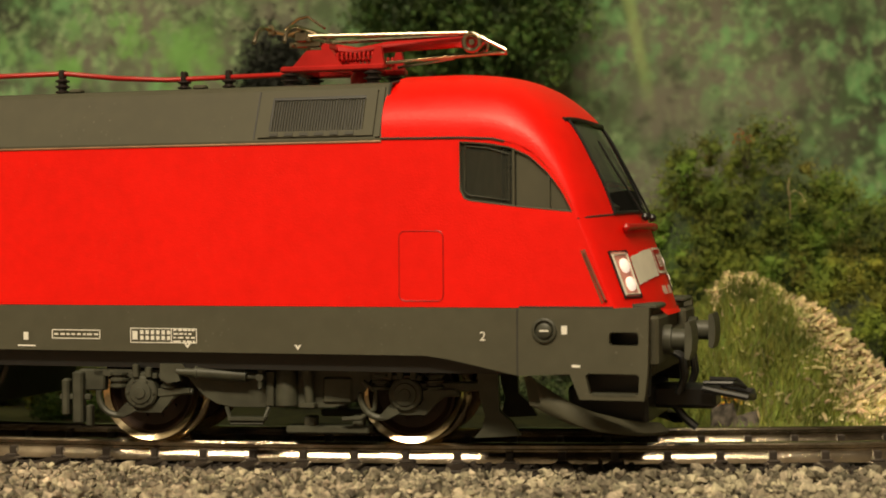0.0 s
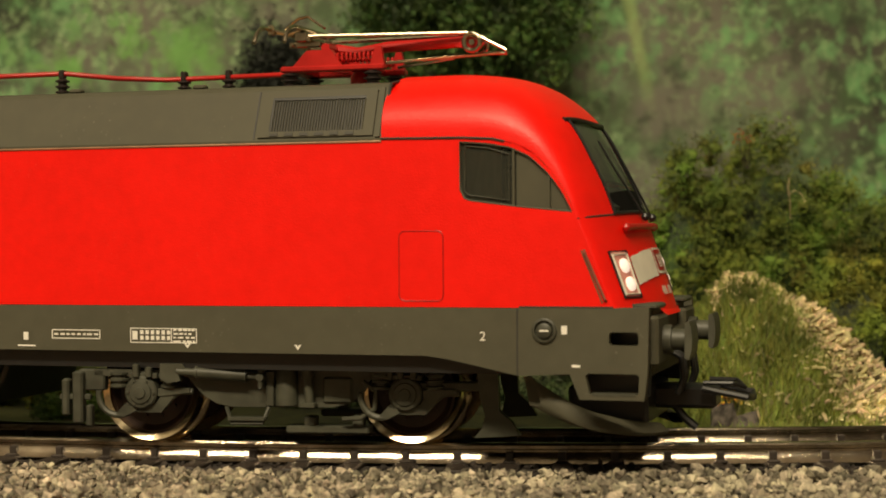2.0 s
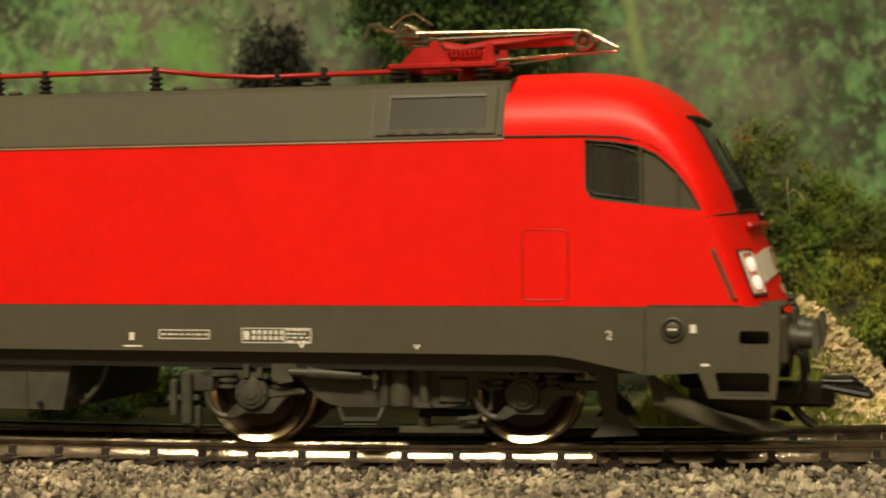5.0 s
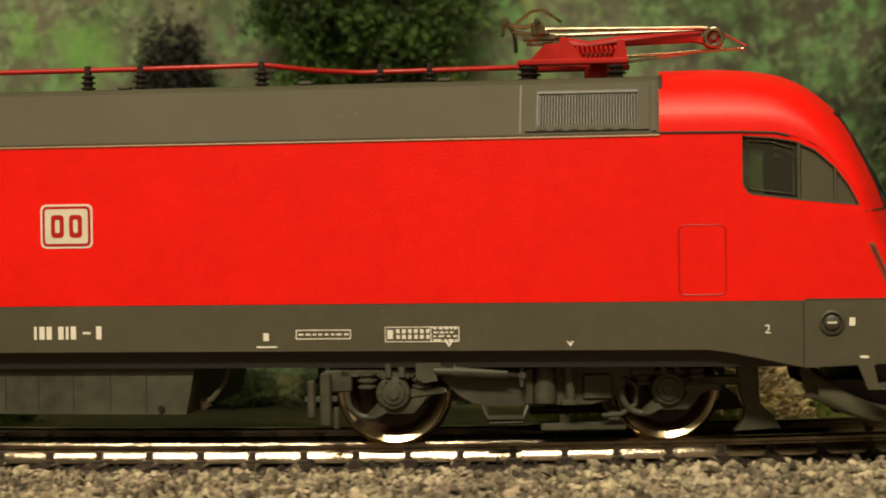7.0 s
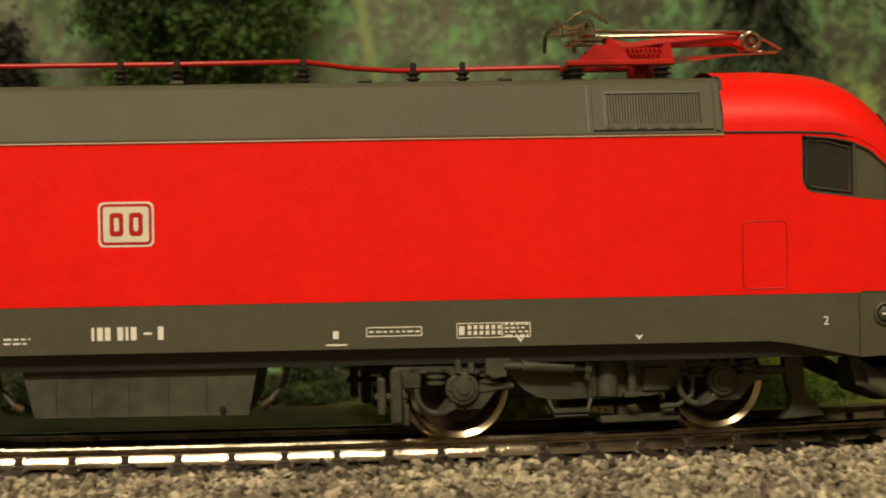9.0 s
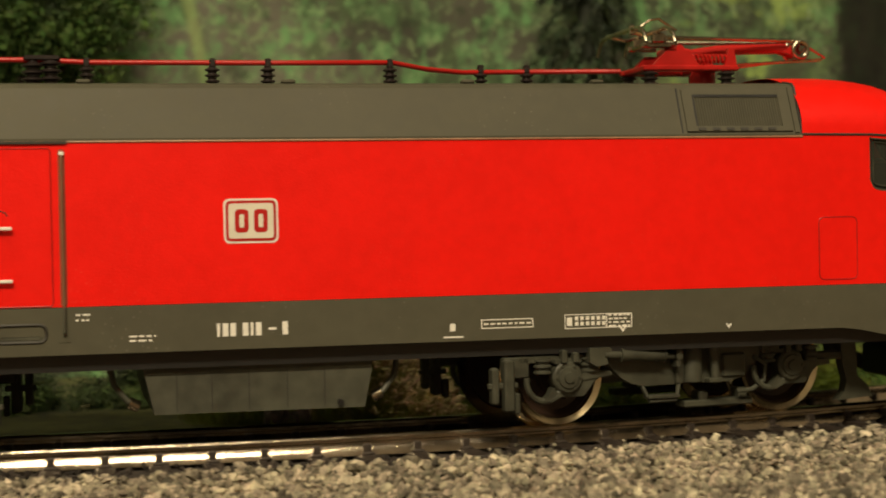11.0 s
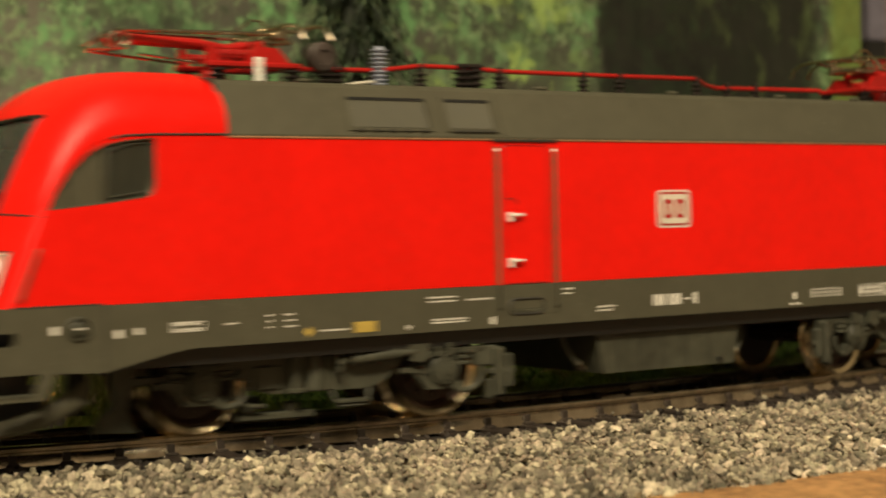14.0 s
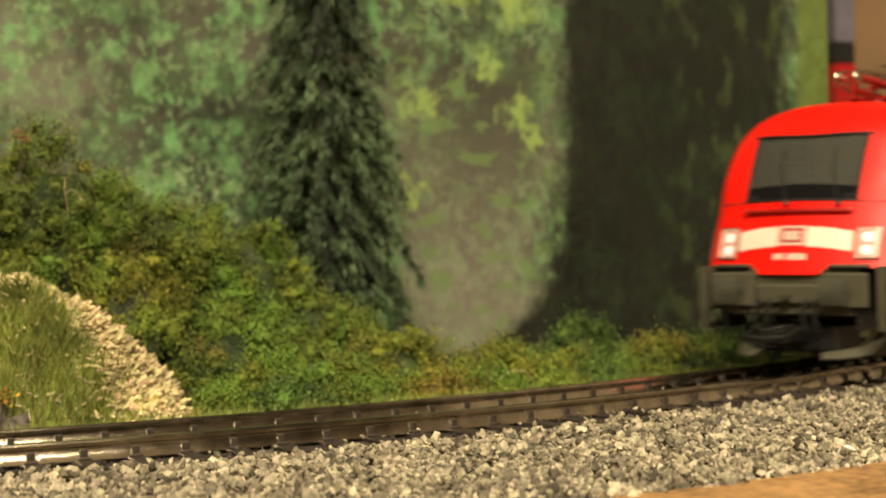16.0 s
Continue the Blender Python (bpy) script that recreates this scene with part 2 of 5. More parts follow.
        self.add([tuple(v.co) for v in bm.verts], [tuple(v.index for v in f.verts) for f in bm.faces])
        bm.free()
        return self

    def sheet(self, rows):
        n = len(rows[0])
        v = [p for r in rows for p in r]
        return self.add(v, [(i * n + j, i * n + j + 1, (i + 1) * n + j + 1, (i + 1) * n + j) for i in range(len(rows) - 1) for j in range(n - 1)])

    def mesh(self, name, mat, smooth=None, offset=(0, 0, 0)):
        me = bpy.data.meshes.new(name)
        ox, oy, oz = offset
        me.from_pydata([((x - ox) * MM, (y - oy) * MM, (z - oz) * MM) for x, y, z in self.v], [], self.f)
        bm = bmesh.new()
        bm.from_mesh(me)
        bmesh.ops.recalc_face_normals(bm, faces=bm.faces)
        if smooth is not None:
            for f in bm.faces:
                f.smooth = True
            for e in bm.edges:
                e.smooth = len(e.link_faces) == 2 and e.calc_face_angle(0) < radians(smooth)
        bm.to_mesh(me)
        bm.free()
        me.materials.append(mat)
        return me


def part(name, shape, mat, parent, label="", smooth=35):
    ob = new(name, shape.mesh(name, mat, smooth))
    ob.parent = parent
    return tagged(ob, label) if label else ob


def thing(name, label, category, x=0, y=0, z=0, turn=0, group="", kind=""):
    ob = new(name)
    ob.empty_display_size = 0.01
    ob.matrix_world = pose(x * MM, y * MM, z * MM, 0, 0, turn)
    return tagged(ob, label, category, group, kind)


def solid(name, shape, mat, label, category="", kind="", smooth=35, group=""):
    return tagged(new(name, shape.mesh(name, mat, smooth)), label, category, group, kind)


def on_curve(r, angle, z=0.0):
    """A point at radius r; angle in degrees, 0 where the curve runs along x. Past the curve's end it goes on along the tangent."""
    a = radians(min(angle, CURVE_END))
    on = radians(max(0.0, angle - CURVE_END)) * TRACK_R
    return (TRACK_X + r * math.sin(a) + on * math.cos(a), TRACK_Y - r * math.cos(a) + on * math.sin(a), z)


# ---- room and layout board ----
def room():
    x0, x1, y0, y1, low, high = -900, 1150, -1050, 1300, -756, 1600
    solid("floor", Shape().box(x0, x1, y0, y1, low - 20, low), WOOD, "brown floor of the hobby room", "floor", "structure", None)
    for name, box in {"wall_north": (x0, x1, y1, y1 + 50), "wall_south": (x0, x1, y0 - 50, y0), "wall_east": (x1, x1 + 50, y0 - 50, y1 + 50), "wall_west": (x0 - 50, x0, y0 - 50, y1 + 50)}.items():
        solid(name, Shape().box(*box, low - 20, high), ROOM, "plain plaster wall of the hobby room", "wall", "structure", None)
    solid("ceiling", Shape().box(x0 - 50, x1 + 50, y0 - 50, y1 + 50, high, high + 40), ROOM, "plain ceiling of the hobby room", "ceiling", "structure", None)


def arc_slab(r0, r1, a0, a1, z0, z1, steps):
    """A flat slab bent along the curve."""
    s = Shape()
    v, f = [], []
    for i in range(steps + 1):
        a = a0 + (a1 - a0) * i / steps
        v += [on_curve(r0, a, z0), on_curve(r1, a, z0), on_curve(r1, a, z1), on_curve(r0, a, z1)]
    for i in range(steps):
        k = 4 * i
        f += [(k + j, k + (j + 1) % 4, k + 4 + (j + 1) % 4, k + 4 + j) for j in range(4)]
    f += [(0, 1, 2, 3), (4 * steps + 3, 4 * steps + 2, 4 * steps + 1, 4 * steps)]
    return s.add(v, f)


def layout_board():
    solid("ground", Shape().box(-600, 850, -60, 1100, -756, -5.6, 2), EARTH, "earth-brown painted base board of the model layout", "ground", "structure", None)
    solid("cork_mat", arc_slab(456, 640, -40, 50, -5.6, -2.6, 90), CORK, "orange-brown cork mat beside the ballast", "cork mat", "structure", None)
    solid("track_bed", arc_slab(363, 404, -46, 66, -5.6, -3.1, 120), BED, "dark brown ballast bed under the track", "track bed", "structure", None)
    solid("meadow", arc_slab(180, 363, -46, 66, -5.6, -3.3, 100), MOSS, "mossy green ground inside the curve", "ground", "structure", None)


RAIL = [(-0.22, 0), (0.22, 0), (0.4, -0.06), (0.57, -0.34), (0.56, -0.75), (0.3, -0.95), (0.3, -1.15), (0.36, -1.22), (1.0, -2.48), (1.0, -2.65),
        (-1.0, -2.65), (-1.0, -2.48), (-0.36, -1.22), (-0.3, -1.15), (-0.3, -0.95), (-0.56, -0.75), (-0.57, -0.34), (-0.4, -0.06)]


def track():
    t = thing("railway_track", "curved model railway track, steel rails on dark brown sleepers", "railway track", kind="structure")
    for r in (TRACK_R - 8.25, TRACK_R + 8.25):
        s, n, steps = Shape(), len(RAIL), 220
        v = [on_curve(r + d, -46 + 112 * i / steps, z) for i in range(steps + 1) for d, z in RAIL]
        s.add(v, Shape._skin(steps + 1, n))
        part("rail", s, STEEL, t, "worn bright steel rail", 30)
    s = Shape()
    s.box(-1.3, 1.3, -16.5, 16.5, -4.2, -2.45, 0.2)
    for r in (-8.25, 8.25):
        for side in (-1, 1):
            s.box(-0.5, 0.5, r + side * 0.62 - 0.4, r + side * 0.62 + 0.4, -2.5, -1.1, 0.12)
            s.box(-0.8, 0.8, r + side * 1.2 - 0.5, r + side * 1.2 + 0.5, -2.5, -2.15, 0.12)
    me = s.mesh("sleeper", SLEEPER, None)
    stud = Shape().box(-0.5, 0.5, -0.7, 0.7, -2.5, -1.9, 0.15).mesh("contact_stud", STEEL, None)
    step = math.degrees(6.55 / TRACK_R)
    for i in range(int(112 / step)):
        a = -46 + i * step
        x, y, z = on_curve(TRACK_R, a)
        ob = new("sleeper", me)
        ob.parent, ob.matrix_basis = t, pose(x * MM, y * MM, 0, 0, 0, min(a, CURVE_END))
        st = new("contact_stud", stud)
        st.parent = ob


def stones(count, r0, r1, a0, a1, seed, size=(0.34, 0.98), z0=-4.6, z1=-2.6):
    """Crushed stone chips lying in the ring from r0 to r1."""
    rng = np.random.default_rng(seed)
    g = (1 + 5 ** 0.5) / 2
    ico = np.array([(-1, g, 0), (1, g, 0), (-1, -g, 0), (1, -g, 0), (0, -1, g), (0, 1, g), (0, -1, -g), (0, 1, -g), (g, 0, -1), (g, 0, 1), (-g, 0, -1), (-g, 0, 1)]) / 1.9
    tri = np.array([(0, 11, 5), (0, 5, 1), (0, 1, 7), (0, 7, 10), (0, 10, 11), (1, 5, 9), (5, 11, 4), (11, 10, 2), (10, 7, 6), (7, 1, 8),
                    (3, 9, 4), (3, 4, 2), (3, 2, 6), (3, 6, 8), (3, 8, 9), (4, 9, 5), (2, 4, 11), (6, 2, 10), (8, 6, 7), (9, 8, 1)])
    r = np.sqrt(rng.uniform(r0 ** 2, r1 ** 2, count))
    a = np.radians(rng.uniform(a0, a1, count))
    lump = 0.5 + 0.5 * np.sin(r * 0.21 + 3 * np.sin(a * 40)) * np.cos(a * 97 + r * 0.05)
    z = rng.uniform(z0, z1, count) + 0.9 * lump * rng.uniform(0, 1, count)
    c = np.stack([TRACK_X + r * np.sin(a), TRACK_Y - r * np.cos(a), z], 1)
    sc = (size[0] + (size[1] - size[0]) * rng.uniform(0, 1, (count, 1, 1)) ** 1.7) * rng.uniform(0.55, 1.25, (count, 1, 3))
    pts = ico[None] * sc * rng.uniform(0.5, 1.4, (count, 12, 1))
    q = rng.normal(size=(count, 4))
    q /= np.linalg.norm(q, axis=1)[:, None]
    w, x, y, zz = q.T
    R = np.stack([1 - 2 * (y * y + zz * zz), 2 * (x * y - zz * w), 2 * (x * zz + y * w), 2 * (x * y + zz * w), 1 - 2 * (x * x + zz * zz), 2 * (y * zz - x * w),
                  2 * (x * zz - y * w), 2 * (y * zz + x * w), 1 - 2 * (x * x + y * y)], 1).reshape(-1, 3, 3)
    pts = np.einsum("nij,nkj->nki", R, pts) + c[:, None]
    faces = (tri[None] + (np.arange(count) * 12)[:, None, None]).reshape(-1, 3)
    return pts.reshape(-1, 3), faces


def stuff(name, verts, faces, mat, smooth=False):
    """One mesh from arrays in millimetres."""
    me = bpy.data.meshes.new(name)
    me.from_pydata((np.asarray(verts) * MM).tolist(), [], np.asarray(faces).tolist())
    me.materials.append(mat)
    return new(name, me)


def ballast():
    tagged(stuff("gravel", *stones(50000, 402.2, 457, -16, 27, 3, (0.3, 0.84)), STONE), "grey-beige crushed stone ballast along the track", "gravel", kind="stuff")
    tagged(stuff("fine_gravel", *stones(3500, 364, 404, -16, 32, 4, (0.3, 0.6), -3.4, -2.9), BED), "dark brown fine ballast between the sleepers", "gravel", kind="stuff")
    tagged(stuff("stray_gravel", *stones(170, 371, 401, 2, 27, 9, (0.25, 0.5), -2.5, -2.3), STONE), "few stray stone chips lying on the sleepers", "gravel", kind="stuff")
    x, y = 134.3, 199.2
    s = Shape().lathe([(0.2, -3.2), (1.3, -2.9), (1.1, -2.0), (0.2, -1.5)], 7, pose(x, y, 0))
    solid("pebble", s, WHITE, "white pebble lying on the grey ballast", "pebble", smooth=None)


# ---- printed forest backdrop ----
class Nodes:
    """Short hand for sums on a node tree."""

    def __init__(self, m):
        self.n, self.l = m.node_tree.nodes, m.node_tree.links

    def put(self, socket, value):
        if isinstance(value, (int, float)):
            socket.default_value = value
        elif isinstance(value, tuple):
            socket.default_value = (*value, 1) if len(value) == 3 and len(socket.default_value) == 4 else value
        else:
            self.l.new(value, socket)

    def sum(self, op, a, b=0.0):
        k = self.n.new("ShaderNodeMath")
        k.operation = op
        self.put(k.inputs[0], a), self.put(k.inputs[1], b)
        return k.outputs[0]

    def step(self, v, a, b):
        k = self.n.new("ShaderNodeMapRange")
        k.interpolation_type = "SMOOTHSTEP"
        self.put(k.inputs["Value"], v), self.put(k.inputs["From Min"], a), self.put(k.inputs["From Max"], b)
        return k.outputs["Result"]

    def noise(self, vec, scale, detail=3.0, stretch=None):
        if stretch:
            mp = self.n.new("ShaderNodeMapping")
            mp.inputs["Scale"].default_value = stretch
            self.l.new(vec, mp.inputs["Vector"])
            vec = mp.outputs["Vector"]
        k = self.n.new("ShaderNodeTexNoise")
        k.inputs["Scale"].default_value, k.inputs["Detail"].default_value = scale, detail
        self.l.new(vec, k.inputs["Vector"])
        return k.outputs["Fac"]

    def mix(self, fac, a, b):
        k = self.n.new("ShaderNodeMix")
        k.data_type = "RGBA"
        self.put(k.inputs["Factor"], fac), self.put(k.inputs["A"], a), self.put(k.inputs["B"], b)
        return k.outputs["Result"]


def forest_print():
    m = bpy.data.materials.new("forest_print")
    m.use_nodes = True
    k = Nodes(m)
    b = k.n["Principled BSDF"]
    b.inputs["Roughness"].default_value = 0.8
    b.inputs["Specular IOR Level"].default_value = 0.2
    tc = k.n.new("ShaderNodeTexCoord")
    v = tc.outputs["Object"]
    sep = k.n.new("ShaderNodeSeparateXYZ")
    k.l.new(v, sep.inputs[0])
    x, z = k.sum("MULTIPLY", sep.outputs["X"], 1000.0), k.sum("MULTIPLY", sep.outputs["Z"], 1000.0)
    broad = k.noise(v, 22, 3)
    middle = k.noise(v, 75, 4)
    leafy = k.noise(v, 260, 4, (1.15, 1, 0.8))
    fine = k.noise(v, 700, 3)
    # hazy grey-green distance with darker gaps
    col = k.mix(k.step(broad, 0.33, 0.66), (0.026, 0.03, 0.02), (0.14, 0.136, 0.104))
    col = k.mix(k.sum("MULTIPLY", k.step(k.noise(v, 110, 4), 0.43, 0.66), 0.6), col, (0.062, 0.118, 0.045))
    area = k.step(k.noise(v, 36, 2), 0.38, 0.6)
    bright = k.sum("MULTIPLY", k.step(k.noise(v, 290, 3, (1.1, 1, 0.85)), 0.42, 0.72), area)
    col = k.mix(k.sum("MULTIPLY", bright, 0.9), col, (0.15, 0.33, 0.13))
    light = k.sum("MULTIPLY", k.step(k.noise(v, 480, 3), 0.5, 0.66), k.sum("ADD", k.sum("MULTIPLY", area, 0.7), 0.25))
    col = k.mix(k.sum("MULTIPLY", light, 0.5), col, (0.24, 0.36, 0.17))
    col = k.mix(k.sum("MULTIPLY", k.step(k.noise(v, 190, 4), 0.46, 0.28), 0.6), col, (0.024, 0.036, 0.02))
    # dabs of lit leaves
    for size, low, tone, share in ((330.0, 0.5, (0.23, 0.35, 0.17), 0.7), (210.0, 0.62, (0.15, 0.3, 0.1), 0.8), (520.0, 0.55, (0.3, 0.4, 0.22), 0.6)):
        cell = k.n.new("ShaderNodeTexVoronoi")
        cell.inputs["Scale"].default_value = size
        stir, bend = k.n.new("ShaderNodeTexNoise"), k.n.new("ShaderNodeVectorMath")
        stir.inputs["Scale"].default_value, stir.inputs["Detail"].default_value = size * 0.9, 3
        bend.operation = "MULTIPLY_ADD"
        bend.inputs[1].default_value = (2.6 / size, 2.6 / size, 2.6 / size)
        k.l.new(v, stir.inputs["Vector"])
        k.l.new(stir.outputs["Color"], bend.inputs[0])
        k.l.new(v, bend.inputs[2])
        k.l.new(bend.outputs[0], cell.inputs["Vector"])
        tint = k.n.new("ShaderNodeSeparateColor")
        k.l.new(cell.outputs["Color"], tint.inputs["Color"])
        soft = k.step(cell.outputs["Distance"], 0.62, 0.22)
        dab = k.sum("MULTIPLY", k.sum("MULTIPLY", soft, k.step(tint.outputs["Red"], low, low + 0.25)), k.step(k.noise(v, 34, 3), 0.44, 0.62))
        col = k.mix(k.sum("MULTIPLY", dab, share), col, tone)
    # pale forest track
    wob = k.sum("MULTIPLY", k.sum("SUBTRACT", middle, 0.5), 24.0)
    px = k.sum("ADD", x, wob)
    path = k.sum("MULTIPLY", k.sum("MULTIPLY", k.step(px, 143, 150), k.step(px, 190, 176)), k.step(z, 92, 40))
    col = k.mix(k.sum("MULTIPLY", path, 0.72), col, k.mix(k.step(z, 62, 0), (0.075, 0.07, 0.052), (0.205, 0.188, 0.152)))
    sprig = k.sum("MULTIPLY", k.sum("MULTIPLY", k.step(k.noise(v, 150, 2, (0.8, 1, 1.7)), 0.54, 0.64), k.step(px, 140, 155)), k.step(x, 196, 180))
    col = k.mix(k.sum("MULTIPLY", sprig, 0.7), col, (0.13, 0.2, 0.07))
    # slender pale trunk
    sx = k.sum("ABSOLUTE", k.sum("SUBTRACT", k.sum("ADD", x, k.sum("MULTIPLY", z, 0.2)), 55.4))
    col = k.mix(k.sum("MULTIPLY", k.sum("MULTIPLY", k.step(sx, 2.2, 0.3), k.step(z, 50, 66)), 0.6), col, (0.26, 0.34, 0.13))
    # sunlit leaf clusters
    for cx, cz, r in ((153, 54.6, 5), (170.6, 62.6, 3.2), (177.6, 52, 4.2), (151, 34, 3.4), (181, 46, 2.6), (-54, 65, 9), (-66, 69, 5), (-80, 62, 5), (178, 78, 6), (164, 80, 5)):
        dx, dz = k.sum("SUBTRACT", x, float(cx)), k.sum("SUBTRACT", z, float(cz))
        d = k.sum("SQRT", k.sum("ADD", k.sum("MULTIPLY", dx, dx), k.sum("MULTIPLY", dz, dz)))
        d = k.sum("ADD", d, k.sum("ADD", k.sum("MULTIPLY", k.sum("SUBTRACT", leafy, 0.5), 17.0), k.sum("MULTIPLY", k.sum("SUBTRACT", fine, 0.5), 9.0)))
        col = k.mix(k.sum("MULTIPLY", k.step(d, r * 1.25, 0.0), 0.8), col, (0.26, 0.37, 0.1) if cx > 0 else (0.15, 0.34, 0.08))
    # huge dark trunk with a flared foot
    grow = k.sum("POWER", 2.718, k.sum("MULTIPLY", k.sum("ADD", z, 3.0), -0.1))
    left = k.sum("ADD", k.sum("SUBTRACT", x, 189.0), k.sum("MULTIPLY", grow, 22.0))
    grow2 = k.sum("POWER", 2.718, k.sum("MULTIPLY", k.sum("ADD", z, 3.0), -0.055))
    right = k.sum("ADD", k.sum("SUBTRACT", x, 253.0), k.sum("MULTIPLY", grow2, 30.0))
    wob2 = k.sum("MULTIPLY", k.sum("SUBTRACT", leafy, 0.5), 9.0)
    trunk = k.sum("MULTIPLY", k.step(k.sum("ADD", left, wob2), -4, 4), k.step(k.sum("ADD", right, wob2), 4, -4))
    barkc = k.mix(k.step(k.noise(v, 90, 4, (1.6, 1, 0.45)), 0.4, 0.75), (0.006, 0.0056, 0.004), (0.0125, 0.0135, 0.009))
    barkc = k.mix(k.sum("MULTIPLY", k.step(x, 196, 246), 0.3), barkc, (0.017, 0.02, 0.012))
    fleck = k.sum("MULTIPLY", k.step(k.noise(v, 150, 4, (1.3, 1, 0.7)), 0.52, 0.68), k.step(x, 205, 232))
    barkc = k.mix(k.sum("MULTIPLY", fleck, 0.75), barkc, (0.045, 0.062, 0.022))
    col = k.mix(k.sum("MULTIPLY", trunk, 0.95), col, barkc)
    edge = k.sum("MULTIPLY", k.step(x, 254, 258), k.step(z, -5, 30))
    col = k.mix(k.sum("MULTIPLY", edge, 0.8), col, k.mix(leafy, (0.06, 0.095, 0.018), (0.17, 0.215, 0.045)))
    k.l.new(col, b.inputs["Base Color"])
    return m


def backdrop():
    s = Shape().box(-235, 265.3, 388, 391, -5.5, 240, 0.4)
    solid("backdrop", s, forest_print(), "printed forest picture on a board behind the layout", "backdrop", "structure", None)
    # storage things seen past the board's edge
    solid("cardboard_box", Shape().box(367, 720, 520, 700, -5.6, 260, 2), WOOD, "large brown cardboard box beyond the backdrop", "box", smooth=None)
    solid("paint_can", Shape().lathe([(3.6, -5.6), (3.8, -5), (3.8, 56), (3.6, 57)], 24, pose(344.6, 495, 0)), CREAM, "beige can beyond the backdrop", "can")
    solid("red_carton", Shape().box(340.8, 348.4, 491, 499, 57, 76, 0.5), RED_PART, "dark red carton standing on a can", "box", smooth=None)
    solid("black_carton", Shape().box(341, 348.2, 491, 499, 76, 83, 0.4), BLACK, "small black carton on the red one", "box", smooth=None)
    solid("grey_carton", Shape().box(340.8, 348.2, 491, 499, 83, 110, 0.4), material("lavender_card", (0.14, 0.13, 0.17), 0.7), "lavender grey carton on top of the stack", "box", smooth=None)


# ---- the locomotive; x runs to its front, y to its left ----
HALF = 17.2
CENTRE = [(75, 47.2), (83, 47.2), (89, 46.5), (92.6, 45.2), (95.4, 43.3), (97.6, 41.1), (99.9, 37.3), (102, 33.4), (103.8, 29.5), (105.5, 24.8), (106.9, 20.5), (107.9, 17.3)]
EDGE = [(75, 38.5), (84.8, 38.4), (89, 38.2), (92.2, 37.4), (94.4, 36.1), (96.2, 34.2), (97.7, 32.2), (98.6, 30.4), (99.2, 28.7), (100.9, 24.6), (102.5, 20.4), (103.5, 18.0)]


def along(table, v):
    """A smooth point at v on a table of points."""
    v = min(max(v, 0), len(table) - 1)
    i = min(int(v), len(table) - 2)
    t = v - i
    p0, p1, p2, p3 = (Vector(table[min(max(j, 0), len(table) - 1)]) for j in (i - 1, i, i + 1, i + 2))
    return 0.5 * (2 * p1 + (p2 - p0) * t + (2 * p0 - 5 * p1 + 4 * p2 - p3) * t * t + (3 * p1 - p0 - 3 * p2 + p3) * t ** 3)


def nose(v, y, out=0.0):
    """A point of the cab's skin: v runs from roof to buffer beam, y across; out lifts it off the skin."""
    c, e = along(CENTRE, v), along(EDGE, v)
    n = 2.5 - 0.5 * min(1, max(0, (v - 2) / 4)) - 0.45 * min(1, max(0, (v - 5.5) / 3))
    g = max(0.0, 1 - min(1, abs(y) / HALF) ** n) ** (1 / n)
    p = e + (c - e) * g
    k = min(1, max(0, (v - 1.5) / 4))
    return (p.x + out * k, y - 0.3 * out * (y < 0) + 0.3 * out * (y > 0), p.y + out * (1 - 0.6 * k))


def nose_v(z):
    """The row of the skin whose centre lies at height z."""
    return min((abs(along(CENTRE, 3 + i * 0.02).y - z), 3 + i * 0.02) for i in range(410))[1]


def nose_patch(v0, v1, y0, y1, out, nv=10, ny=10, slant=0.0):
    s = Shape()
    s.sheet([[nose(v0 + (v1 - v0) * i / nv, y0 + slant * i / nv + (y1 - y0) * j / ny, out) for j in range(ny + 1)] for i in range(nv + 1)])
    return s


def spread(i, n):
    """Values from -1 to 1, closer together towards the ends."""
    return math.sin(math.pi / 2 * (2 * i / n - 1))


WIN_TOP = [(84.9, 38.0), (88.5, 37.7), (91.2, 37.2), (93.6, 36.1), (95.9, 34.0), (97.6, 31.7), (98.7, 29.5)]
WIN_LOW = [(84.9, 32.2), (85.1, 31.5), (85.5, 31.0), (86.1, 30.75), (91.8, 30.0), (98.7, 29.3)]


def lerp(table, x):
    return float(np.interp(x, [p[0] for p in table], [p[1] for p in table]))


def screen_top(y):
    """The skin row of the windscreen's upper edge."""
    return 5.15 - 0.5 * (y / 10.6) ** 2


def screen_half(v):
    """Half the windscreen's width at a skin row."""
    return 10.4


def turned(s, e):
    """The shape as it is, or turned half round for e = -1."""
    s.v = [(e * x, e * y, z) for x, y, z in s.v]
    return s


